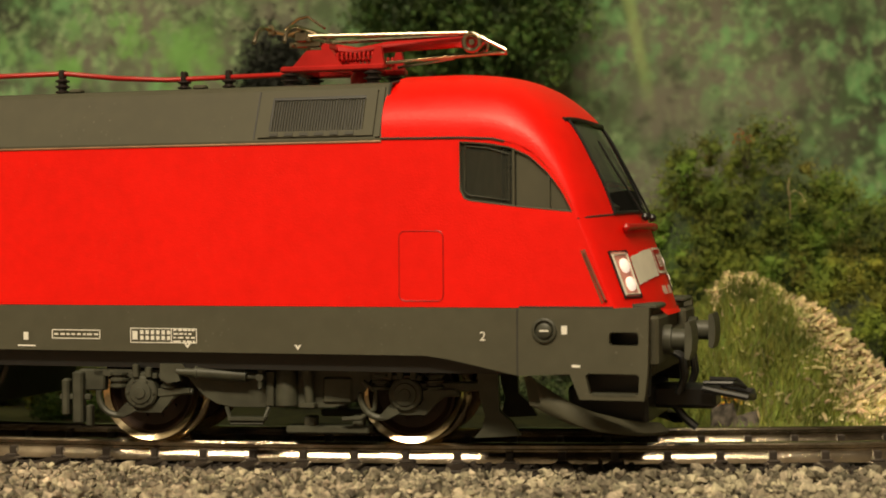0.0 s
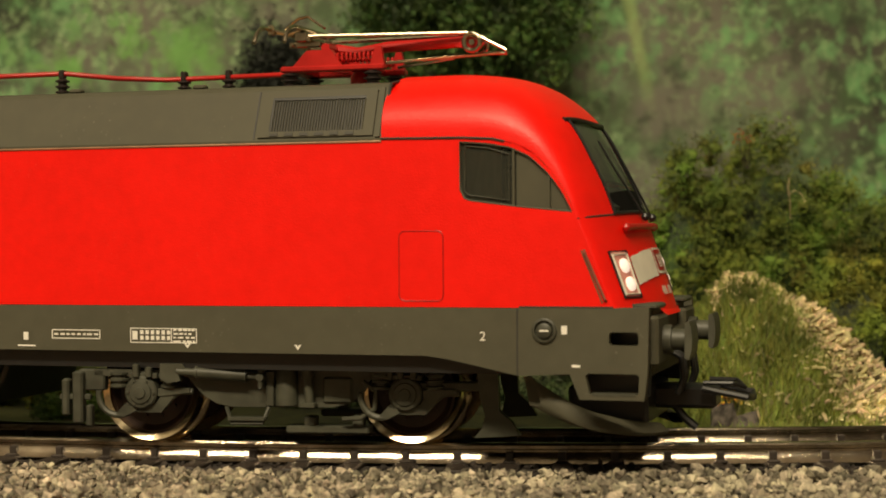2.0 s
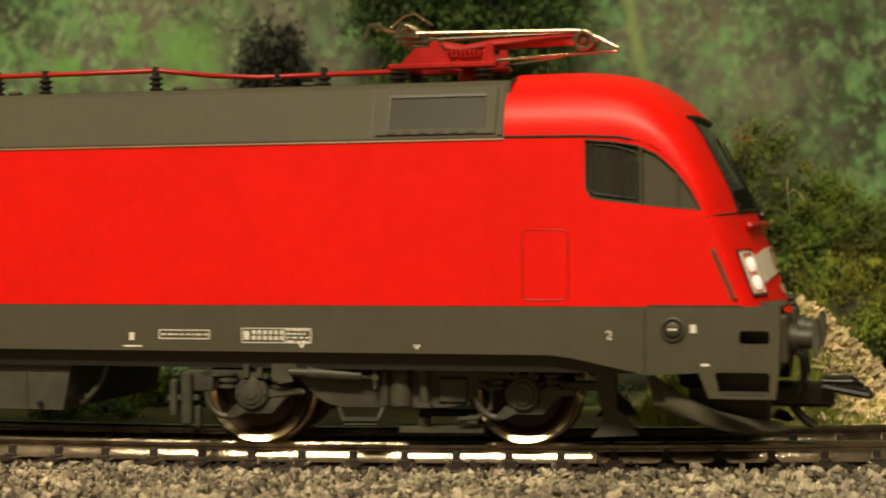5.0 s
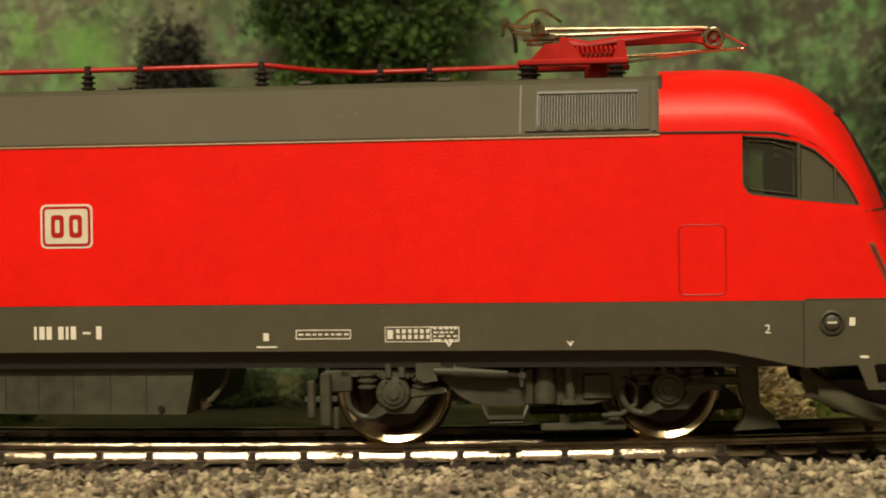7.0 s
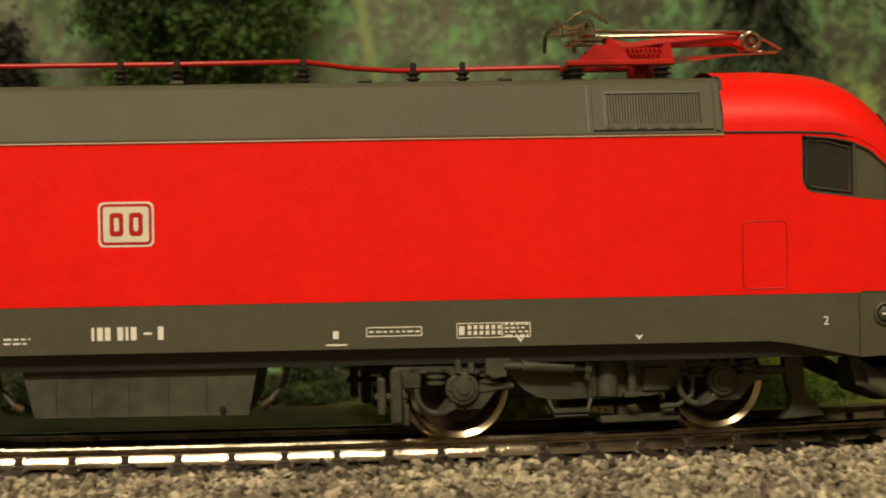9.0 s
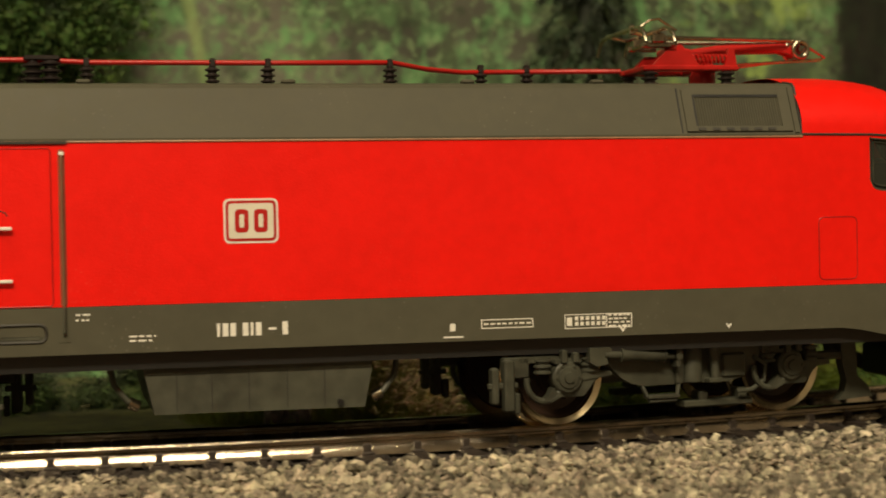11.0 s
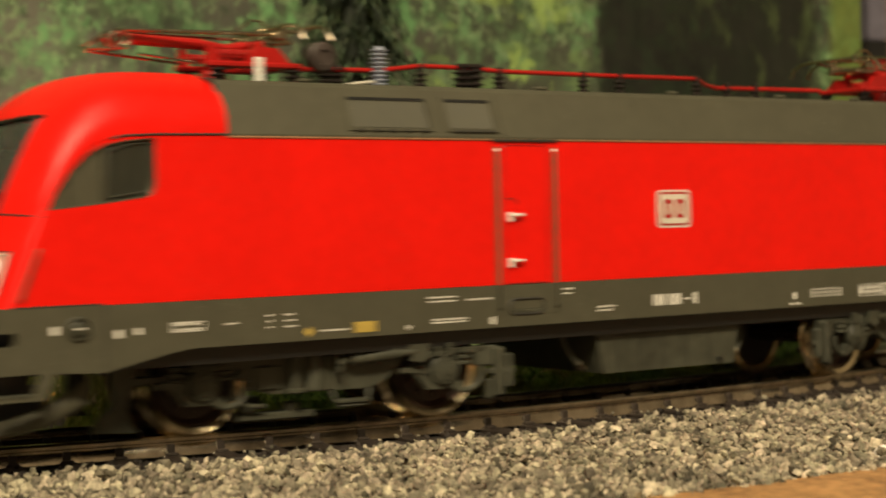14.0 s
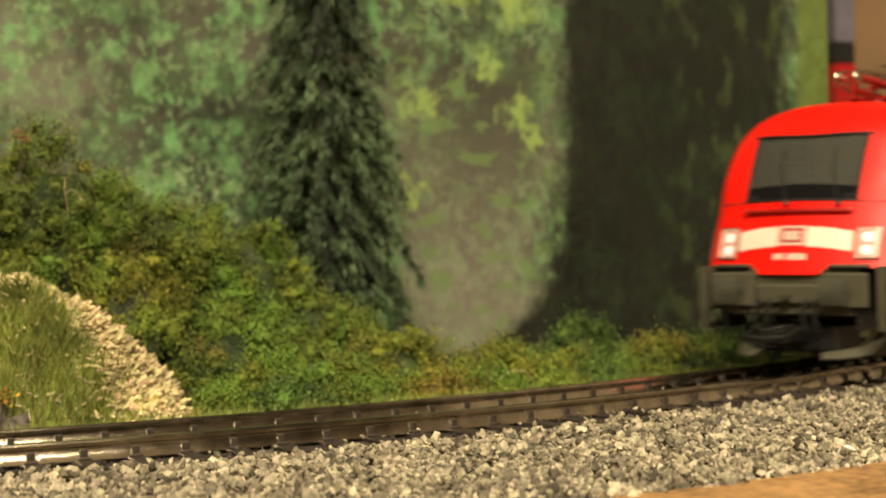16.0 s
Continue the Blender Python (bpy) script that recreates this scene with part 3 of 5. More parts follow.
def cab(loco, flip):
    """One driver's cab with its windows, lamps and beam; flip: -1 for the rear end."""
    put = lambda name, s, mat, parent=loco, label="", smooth=40: part(name, turned(s, flip), mat, parent, label, smooth)
    # skin with the windscreen left open
    ny, nv = 44, 66
    s = Shape()
    ys = [HALF * spread(j, ny) for j in range(ny + 1)]
    vs = [11 * i / nv for i in range(nv + 1)]
    s.v = [nose(v, y) for v in vs for y in ys]
    for i in range(nv):
        for j in range(ny):
            vm, ym = (vs[i] + vs[i + 1]) / 2, (ys[j] + ys[j + 1]) / 2
            if screen_top(ym) < vm < 8.0 and abs(ym) < screen_half(vm):
                continue
            k = i * (ny + 1) + j
            s.f.append((k, k + 1, k + ny + 2, k + ny + 1))
    shell = put("cab_shell", s, RED, label="bright red rounded cab")
    g = Shape().sheet([[nose(screen_top(11 * j / 8) - 0.15 + (8.1 - screen_top(11 * j / 8) + 0.15) * i / 12, (screen_half(5 + 3 * i / 12) + 0.3) * j / 8, -0.25) for j in range(-8, 9)] for i in range(13)])
    put("windscreen", g, GLASS, label="dark clear windscreen").visible_shadow = False
    put("windscreen_mask", Shape().sheet([[nose(7.3 + 0.75 * i / 4, (screen_half(7.7) + 0.2) * j / 8, -0.14) for j in range(-8, 9)] for i in range(5)]), MATT, label="black band along the foot of the windscreen")
    put("dashboard", Shape().box(86, 102.6, -10.5, 10.5, 28.2, 30.6, 0.6), BLACK, label="black driver's desk")
    # The wall's pale colour stands in for light inside the cab.
    put("cab_back_wall", Shape().box(83.2, 84.0, -12.5, 12.5, 28, 43), material("cab_light_lining", (0.5, 0.52, 0.42), 0.8), label="grey-green cab lining, coloured pale to stand in for light inside")
    put("driver_seat", Shape().box(88, 92, -9, -4, 28, 35.5, 0.8).box(88, 89.3, -8.6, -4.4, 34, 38.5, 0.6), BLACK, label="black driver's seat")
    # black screen surround and joint line under the windows
    frame_lines = Shape()
    for y in (-10.8, 10.8):
        top = screen_top(y)
        frame_lines.tube([nose(top + (8 - top) * i / 10, y / 10.8 * screen_half(top + (8 - top) * i / 10), 0.02) for i in range(11)], 0.26, 6)
    frame_lines.tube([nose(screen_top(11.4 * j / 8), 11.4 * j / 8, 0.02) for j in range(-8, 9)], 0.3, 6)
    frame_lines.tube([nose(8.02, 10.7 * j / 8, 0.02) for j in range(-8, 9)], 0.26, 6)
    put("windscreen_seal", frame_lines, BLACK)
    put("joint_line", Shape().tube([nose(8.05, -HALF + 0.02 + 2 * HALF * j / 30, -0.02) for j in range(31)], 0.13, 6), GREY_DARK)
    ledge = Shape()
    ledge.tube([nose(8.45, 9.5 * j / 10, 0.5) for j in range(-10, 11)], 0.42, 8)
    ledge.add(*Shape_ball(nose(8.45, -9.5, 0.5), 0.55)).add(*Shape_ball(nose(8.45, 9.5, 0.5), 0.55))
    put("wiper_rail", ledge, RED_PART, label="red rail below the windscreen")
    put("wiper", Shape().tube([nose(8.3, -1.5, 0.55), nose(7.6, -2.6, 0.3), nose(6.5, -4.2, 0.15), nose(5.7, -4.4, 0.12)], 0.16, 6).tube([nose(8.3, 7.5, 0.55), nose(7.6, 6.6, 0.3), nose(6.5, 5.4, 0.15), nose(5.7, 5.2, 0.12)], 0.16, 6).add(*Shape_ball(nose(8.2, -1.5, 0.6), 0.55)).add(*Shape_ball(nose(8.2, 7.5, 0.6), 0.55)), BLACK)
    # front band: two cream fields, a red badge field between
    for y0, y1 in ((-10.6, -2.6), (2.6, 10.6)):
        across = [y0 + (y1 - y0) * j / 10 for j in range(11)]
        field = Shape().sheet([[nose(nose_v(24.9 - 3.4 * i / 8 - 0.009 * y * y), y, 0.12) for y in across] for i in range(9)])
        put("front_band", field, CREAM, label="cream white field of the front band")
    badge = nose_patch(nose_v(24.9), nose_v(21.7), -2.3, 2.3, 0.12)
    b = put("front_badge", badge, CREAM, label="cream badge with a red edge")
    put("badge_field", nose_patch(nose_v(24.6), nose_v(22.0), -1.95, 1.95, 0.16), RED_PART, b)
    for y in (-1.0, 0.0, 1.0):
        put("badge_mark", nose_patch(nose_v(24.1), nose_v(22.5), y - 0.3, y + 0.3, 0.2, 3, 3), CREAM, b)
    for i in range(9):
        if i not in (3,):
            put("number_bar", nose_patch(nose_v(20.2), nose_v(19.1), -3.0 + 0.68 * i, -2.55 + 0.68 * i, 0.12, 2, 2), CREAM)
    # lamps
    for y in (-1, 1):
        rim = put("headlamp", nose_patch(nose_v(24.6), nose_v(19.2), min(y * 11.2, y * 15.0), max(y * 11.2, y * 15.0), 0.1, 8, 8), LAMP_PALE, label="lamp housing behind clear plastic")
        for z in (22.95, 20.75):
            c = Vector(nose(nose_v(z), y * 12.9, 0.1))
            way = Vector((1, y * 0.55, 0.33)).to_track_quat("Z", "Y").to_matrix().to_4x4()
            put("lens", Shape().lathe([(0.9, -0.1), (0.9, 0.2), (0.7, 0.32), (0.3, 0.4), (0.05, 0.42)], 20, Matrix.Translation(c) @ way), LAMP_ON if flip > 0 else LAMP_REAR, rim, "white lamp lens that glows")
        put("lamp_seal", Shape().tube([nose(nose_v(h), y * w, 0.12) for h, w in ((24.7, 11.1), (24.7, 15.0), (19.0, 15.0), (19.0, 11.1), (24.7, 11.1))], 0.15, 6), BLACK, rim, "black seal round the lamp")
        put("lamp_surround", Shape().tube([nose(nose_v(24.3), y * 11.5, 0.2), nose(nose_v(24.3), y * 14.7, 0.2), nose(nose_v(19.4), y * 14.7, 0.2), nose(nose_v(19.4), y * 11.5, 0.2), nose(nose_v(24.3), y * 11.5, 0.2)], 0.16, 6), CREAM, rim)
    # side windows with panes
    for y in (-1, 1):
        pane = Shape()
        xs = [84.9 + 13.8 * i / 24 for i in range(25)]
        pane.sheet([[(x, y * (HALF - 0.45), lerp(WIN_LOW, x)) for x in xs], [(x, y * (HALF - 0.45), lerp(WIN_TOP, x)) for x in xs]])
        w = put("side_window", pane, SMOKED, label="smoked grey cab side window")
        w.visible_shadow = False
        fr = Shape()
        hoop = [(x, y * (HALF - 0.12), lerp(WIN_TOP, x) - 0.1) for x in xs] + [(x, y * (HALF - 0.12), lerp(WIN_LOW, x) + 0.1) for x in reversed(xs)]
        fr.tube(hoop + hoop[:1], 0.12, 6)
        for x in (91.6, 95.9):
            fr.box(x - 0.14, x + 0.14, min(y * (HALF - 0.5), y * (HALF - 0.05)), max(y * (HALF - 0.5), y * (HALF - 0.05)), lerp(WIN_LOW, x), lerp(WIN_TOP, x))
        put("window_frame", fr, GREY, w, "grey window frame")
        sash = Shape()
        loop = [(85.5, y * (HALF - 0.3), 32.0), (86.0, y * (HALF - 0.3), 31.5), (91.0, y * (HALF - 0.3), 30.8), (91.0, y * (HALF - 0.3), 36.3), (88.5, y * (HALF - 0.3), 37.1), (85.6, y * (HALF - 0.3), 37.4)]
        put("sash", sash.tube(loop + loop[:1], 0.11, 6), BOGIE, w)
        for x0, x1 in ((91.9, 95.7), (96.1, 98.3)):
            q = [x0 + (x1 - x0) * i / 6 for i in range(7)]
            put("blind_panel", Shape().sheet([[(x, y * (HALF - 0.4), lerp(WIN_LOW, x) + 0.1) for x in q], [(x, y * (HALF - 0.4), lerp(WIN_TOP, x) - 0.1) for x in q]]), GREY, w, "matt grey covered pane")
        # Dark joint line that also draws the shadow under the cab's eave.
        eave = Shape().tube([(x, y * (HALF + 0.02), lerp(EDGE[:7], x)) for x in [75 + 15.5 * i / 30 for i in range(31)]], 0.16, 6)
        put("roof_joint_shade", eave, GREY_DARK)
        # grab rail at the corner
        put("grab_rail", Shape().tube([(100.1, y * (HALF - 0.2), 24.9), (100.3, y * (HALF + 0.45), 24.5), (102.7, y * (HALF + 0.4), 19.0), (102.8, y * (HALF - 0.5), 18.6)], 0.17, 8), DULL_RAIL, label="dull bronze grab rail")
        put("rail_recess", Shape().tube([(99.8, y * (HALF - 0.02), 24.8), (102.3, y * (HALF - 0.02), 18.6)], 0.13, 6), WHEEL_RAIL)
    # buffer beam with its side cheeks
    for y in (-1, 1):
        a, b2 = sorted((y * (HALF + 0.04), y * (HALF - 1.2)))
        cheek = Shape()
        cheek.pierced([(92.1, 9.85), (98.3, 10.2), (99.5, 7.2), (107.2, 7.2), (107.6, 10.4), (107.8, 18.05), (92.1, 18.0)],
                      [[(103.3, 13.6), (103.05, 13.9), (103.05, 14.9), (103.3, 15.2), (106.3, 15.2), (106.55, 14.9), (106.55, 13.9), (106.3, 13.6)],
                       [(100.7, 7.9), (100.2, 10.0), (100.5, 10.3), (106.3, 10.3), (106.6, 10.0), (106.5, 7.9)]], a, b2)
        put("beam_joint", Shape().box(91.85, 92.12, *sorted((y * (HALF + 0.03), y * (HALF - 0.5))), 9.9, 18.0), GREY_DARK)
        put("beam_joint", Shape().box(92.2, 103.6, *sorted((y * (HALF + 0.06), y * (HALF - 0.6))), 17.98, 18.2), GREY_DARK)
        ck = put("beam_cheek", cheek, GREY, label="umber grey corner of the buffer beam", smooth=20)
        # A black sheet behind the openings colours in their deep shade.
        put("step_pocket_shade", Shape().box(99.6, 107.2, *sorted((y * (HALF - 4.4), y * (HALF - 5.0))), 7.3, 17.6), BLACK, ck)
        cap = Shape().lathe([(1.5, -0.1), (1.5, 0.28), (1.38, 0.36), (1.2, 0.36), (1.12, 0.04), (0.95, 0.04), (0.9, 0.3), (0.8, 0.38), (0.05, 0.4)], 24, Matrix.Translation((95.3, y * HALF, 15.3)) @ Euler((y * math.pi / -2, 0, 0)).to_matrix().to_4x4())
        put("filler_cap", cap, BOGIE, ck, "round grey cap")
        put("cap_slot", Shape().box(94.75, 95.85, *sorted((y * (HALF + 0.3), y * (HALF + 0.44))), 15.2, 15.4), WHITE, ck)
        put("foot_grid", Shape().box(101, 106.2, *sorted((y * (HALF + 0.1), y * (HALF - 1.4))), 7.7, 8.0), BOGIE, ck)
        buf = Shape()
        buf.lathe([(2.6, 0), (2.6, 0.6), (1.75, 0.7), (1.75, 2.6), (1.3, 2.6), (1.3, 4.6)], 20, pose(106.8, y * 10, 14, 0, 90, 0))
        bb = put("buffer", buf, BOGIE, label="grey sprung buffer")
        put("buffer_plate", Shape().prism([(111.2, 11.9), (111.7, 11.7), (112.0, 12.7), (112.1, 14), (112.0, 15.4), (111.7, 16.3), (111.2, 16.1)], y * 10 - 2.5, y * 10 + 2.5), BOGIE, bb)
    put("buffer_beam", Shape().box(98, 107.3, -HALF + 5.1, HALF - 5.1, 9.6, 17.9, 0.4), GREY, smooth=20)
    for y0, y1, z0, z1 in ((-6, 6, 11.6, 15.0), (-14.5, -6.5, 11, 17), (6.5, 14.5, 11, 17)):
        put("beam_plate", Shape().box(107.2, 108.4, y0, y1, z0, z1, 0.35), GREY, smooth=20)
    for y in (-1, 1):
        put("beam_top_step", Shape().box(103.3, 108.2, *sorted((y * 7.2, y * 14)), 17.7, 18.4, 0.25), BOGIE)
    hoses = Shape()
    for y in (-5, -3, 3.5, 5.5):
        hoses.tube([(108, y, 12.5), (109.6, y, 11.5), (109.9, y * 1.05, 9), (109.2, y * 1.1, 7)], 0.38, 8)
    put("air_hose", hoses, BLACK, label="black air hoses")
    put("lifting_hook", Shape().box(108, 110.4, -0.7, 0.7, 12.2, 13.6, 0.3), BOGIE)
    cp = put("coupling", Shape().box(100, 113.5, -2.6, 2.6, 4.9, 7.8, 0.5), BLACK, label="black plastic model coupling")
    coup = Shape()
    coup.tube([(112, -4, 7.6), (117.4, -3.6, 6.6), (117.8, 0, 6.3), (117.4, 3.6, 6.6), (112, 4, 7.6)], 0.45, 8)
    put("coupling_hook", coup, BLACK, cp)
    coup = Shape()
    coup.tube([(112, -3, 8.2), (115.5, -2.6, 8.2), (116.8, 0, 7.5), (115.5, 2.6, 8.2), (112, 3, 8.2)], 0.3, 8)
    put("coupling_loop", coup, BLACK, cp)
    put("uncoupling_pin", Shape().tube([(107.5, -1, 6), (109.4, -1, 3.6), (110.9, -1, 2.4)], 0.55, 8), BLACK, cp)
    # track clearer
    put("clearer_bracket", Shape().box(96, 106, -8, 8, 3.4, 8, 0.4), BLACK)
    for y in (-1, 1):
        plan = [(93.6, 13.9, 6.9), (94.4, 13.95, 6.5), (96.2, 13.9, 5.6), (98.6, 13.6, 4.5), (101.2, 12.9, 3.7), (104, 11.4, 3.2), (106.4, 9, 2.9), (107.8, 6.0, 2.8)]
        rows = [[(px - back, y * py * (1 - back * 0.03), pz + up * (1 - (0.75 if up > 0 else 0.3) * i / 7)) for i, (px, py, pz) in enumerate(plan)]
                for up, back in ((2.5, 1.9), (2.7, 0.9), (2.2, 0.5), (-0.5, -0.4), (-0.95, -0.15), (-0.9, 1.1), (2.5, 1.9))]
        put("track_clearer", Shape().sheet(rows), GREY, label="umber grey curved track clearer")
    apron = [[nose(11, 6.2 * j / 6, 0.05) for j in range(-6, 7)], [(108.3 - 0.01 * (6.2 * j / 6) ** 2, 5.6 * j / 6, 16.7) for j in range(-6, 7)], [(107.4, 5.4 * j / 6, 16.5) for j in range(-6, 7)]]
    put("nose_apron", Shape().sheet(apron), RED, label="red apron over the buffer beam")
    return shell


def Shape_ball(c, r):
    s = Shape().lathe([(0.05 * r, -r), (0.7 * r, -0.7 * r), (r, 0), (0.7 * r, 0.7 * r), (0.05 * r, r)], 10, Matrix.Translation(c))
    return s.v, s.f


def slope_y(z):
    """The half width of the roof's flank at height z."""
    return 16.9 - (z - 38.6) * 0.42


def flank(s, x0, x1, z0, z1, out0, out1):
    """A plate on the near roof flank between two lifts off it."""
    v = [(x, -slope_y(z) - o * 0.92, z + o * 0.39) for o in (out0, out1) for x, z in ((x0, z0), (x1, z0), (x1, z1), (x0, z1))]
    s.add(v, [(0, 1, 2, 3), (4, 7, 6, 5), (0, 4, 5, 1), (1, 5, 6, 2), (2, 6, 7, 3), (3, 7, 4, 0)])
    return s


def louvre(s, x, pitch, z0, z1, lift=0.28):
    """One upright slat on the near roof flank, leaning so that its broad face looks to the rear."""
    v = [(x + dx * pitch, -slope_y(z) - o * 0.92, z + o * 0.39) for z in (z0, z1) for dx, o in ((0.0, 0.02), (0.52, lift), (0.66, lift), (0.66, 0.02))]
    return s.add(v, [(0, 1, 5, 4), (1, 2, 6, 5), (2, 3, 7, 6), (3, 0, 4, 7), (3, 2, 1, 0), (4, 5, 6, 7)])


def body(loco):
    # side walls in columns, with the cab windows left open
    for y in (-1, 1):
        s = Shape()
        cols = sorted(set([-75 + 150 * i / 30 for i in range(31)] + [e * x for e in (-1, 1) for x in [75 + 28.4 * i / 60 for i in range(61)] + [84.9, 98.7]]))
        low = lambda x: 18.0
        top = lambda x: lerp(EDGE, abs(x)) if abs(x) > 75 else 38.4
        for a, b in zip(cols, cols[1:]):
            m = abs(a + b) / 2
            spans = [(low, top)]
            if 84.9 < m < 98.7:
                spans = [(low, lambda x: lerp(WIN_LOW, abs(x))), (lambda x: lerp(WIN_TOP, abs(x)), top)]
            for p, q in spans:
                k = len(s.v)
                s.v += [(a, y * HALF, p(a)), (b, y * HALF, p(b)), (b, y * HALF, q(b)), (a, y * HALF, q(a))]
                s.f.append((k, k + 1, k + 2, k + 3))
        part("side_wall", s, RED, loco, "smooth bright red side wall", None)
        sill = Shape().prism([(-92, 9.9), (-83.4, 11.7), (-80.5, 12.1), (80.5, 12.1), (83.4, 11.7), (92, 9.9), (92, 17.95), (-92, 17.95)], *sorted((y * HALF, y * (HALF - 1.5))))
        part("sill", sill, GREY, loco, "umber grey lower side panel", None)
        part("roof_edge_strip", Shape().box(-75, 75, *sorted((y * (HALF + 0.1), y * (HALF - 0.4))), 38.25, 38.6), GREY, loco)
        # Added tan rod: its colour draws the highlight on the wall's top edge.
        part("roof_edge_highlight", Shape().rod((-75, y * (HALF + 0.02), 38.2), (75, y * (HALF + 0.02), 38.2), 0.15, 8), EDGE_HIGHLIGHT, loco, "thin pale tan rod that stands in for a highlight under the roof edge")
    part("floor_pan", Shape().box(-100, 100, -15.6, 15.6, 9.9, 12.0).box(-83, 83, -15.6, 15.6, 12, 17.5), BLACK, loco)
    out = [(-HALF + 0.25, 38.5), (-slope_y(45.0), 45.0), (-13.6, 45.5), (-11, 45.9), (0, 46.1), (11, 45.9), (13.6, 45.5), (slope_y(45.0), 45.0), (HALF - 0.25, 38.5)]
    r = Shape()
    v = [(x, y, z) for x in (-75, 75) for y, z in out]
    n = len(out)
    r.add(v, [(i, i + 1, n + i + 1, n + i) for i in range(n - 1)] + [tuple(range(n)), tuple(range(n, 2 * n))])
    part("roof", r, GREY, loco, "umber grey roof with sloping flanks", 25)
    # end joint of the roof hood
    for x in (-75.2, 75.2):
        part("roof_end_gap", Shape().tube([(x, y, z + 0.05) for y, z in out], 0.2, 6), GREY_DARK, loco)
    # front ventilation grille
    g = part("ventilation_grille", flank(flank(flank(flank(Shape(), 58.6, 60.0, 38.9, 44.7, 0, 0.3), 72.4, 73.8, 38.9, 44.7, 0, 0.3), 60.0, 72.4, 43.9, 44.7, 0, 0.28), 60.0, 72.4, 38.9, 39.6, 0, 0.28), GREY, loco, "ribbed ventilation grille in the roof flank", None)
    # Black floor, left and top borders paint the grille's shade; x 57.9 is a seam.
    part("recess", flank(Shape(), 60.0, 72.4, 39.6, 43.9, 0.01, 0.05), BLACK, g)
    part("grille_seam_shade", flank(flank(flank(Shape(), 57.9, 58.1, 38.8, 44.9, 0, 0.06), 60.0, 60.25, 39.6, 43.9, 0, 0.26), 60.0, 72.4, 43.6, 43.95, 0, 0.3), BLACK, g, smooth=None)
    part("roof_end_rib", flank(Shape(), 74.1, 74.7, 38.7, 45.0, 0, 0.25), GREY, loco, smooth=None)
    sl = Shape()
    for i in range(34):
        louvre(sl, 60.1 + i * 0.363, 0.363, 39.6, 43.9)
    part("slats", sl, GREY, g, smooth=None)
    for i in range(6):
        part("latch", flank(Shape(), 60.2 + i * 2.0, 61.3 + i * 2.0, 39.0, 39.35, 0.28, 0.42), GREY_DARK, g, smooth=None)
    # two rear roof hatches
    for x0, x1 in ((-56.6, -43.2), (-40.9, -32.2)):
        hfr = flank(flank(flank(flank(Shape(), x0, x0 + 0.5, 39.2, 44.2, 0, 0.22), x1 - 0.5, x1, 39.2, 44.2, 0, 0.22), x0 + 0.5, x1 - 0.5, 43.7, 44.2, 0, 0.2), x0 + 0.5, x1 - 0.5, 39.2, 39.6, 0, 0.2)
        h = part("roof_hatch", hfr, GREY, loco, "ribbed roof hatch", None)
        # Black upper strip and dark floor colour the hatch's shade in.
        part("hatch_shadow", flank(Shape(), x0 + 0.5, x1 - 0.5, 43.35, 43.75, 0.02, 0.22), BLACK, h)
        ribs = Shape()
        n = int((x1 - x0 - 1) / 0.42)
        for i in range(n):
            louvre(ribs, x0 + 0.6 + i * 0.42, 0.42, 39.7, 43.5, 0.2)
        part("ribs", ribs, GREY, h, smooth=None)
        part("hatch_floor_shade", flank(Shape(), x0 + 0.5, x1 - 0.5, 39.6, 43.7, 0.005, 0.015), GREY_DARK, h)
        for i in range(5):
            part("latch", flank(Shape(), x0 + 1 + i * (x1 - x0 - 2) / 4.5, x0 + 2.2 + i * (x1 - x0 - 2) / 4.5, 39.1, 39.4, 0.22, 0.36), GREY_DARK, h, smooth=None)
    part("hatch_frame", flank(Shape(), -31.5, -31.0, 38.8, 44.8, 0, 0.15), GREY, loco, smooth=None)
    # lifting lugs on the roof edge
    for x in (-60, -20, 6, 30, 48):
        part("roof_bolt", Shape().box(x - 0.9, x + 0.9, -11.5, -10.2, 45.8, 46.4, 0.2), GREY, loco)


def ring(s, x0, x1, z0, z1, y, w, r=0.7):
    """A thin rounded frame line standing on the near side."""
    pts = []
    for cx, cz, a0 in ((x1 - r, z1 - r, 0), (x0 + r, z1 - r, 90), (x0 + r, z0 + r, 180), (x1 - r, z0 + r, 270)):
        pts += [(cx + r * math.cos(radians(a0 + a)), y, cz + r * math.sin(radians(a0 + a))) for a in (0, 30, 60, 90)]
    return s.tube(pts + pts[:1], w, 5)


def plate(s, x0, x1, z0, z1, out=0.06):
    """A thin print on the near side."""
    return s.box(x0, x1, -HALF - out, -HALF + 0.02, z0, z1)


def rounded_plate(x0, x1, z0, z1, r, out):
    pts = []
    for cx, cz, a0 in ((x1 - r, z1 - r, 0), (x0 + r, z1 - r, 90), (x0 + r, z0 + r, 180), (x1 - r, z0 + r, 270)):
        pts += [(cx + r * math.cos(radians(a0 + a)), cz + r * math.sin(radians(a0 + a))) for a in (0, 30, 60, 90)]
    return Shape().prism(pts, -HALF - out, -HALF + 0.02)


GROOVE = material("groove_brown", (0.3, 0.05, 0.022), 0.5)


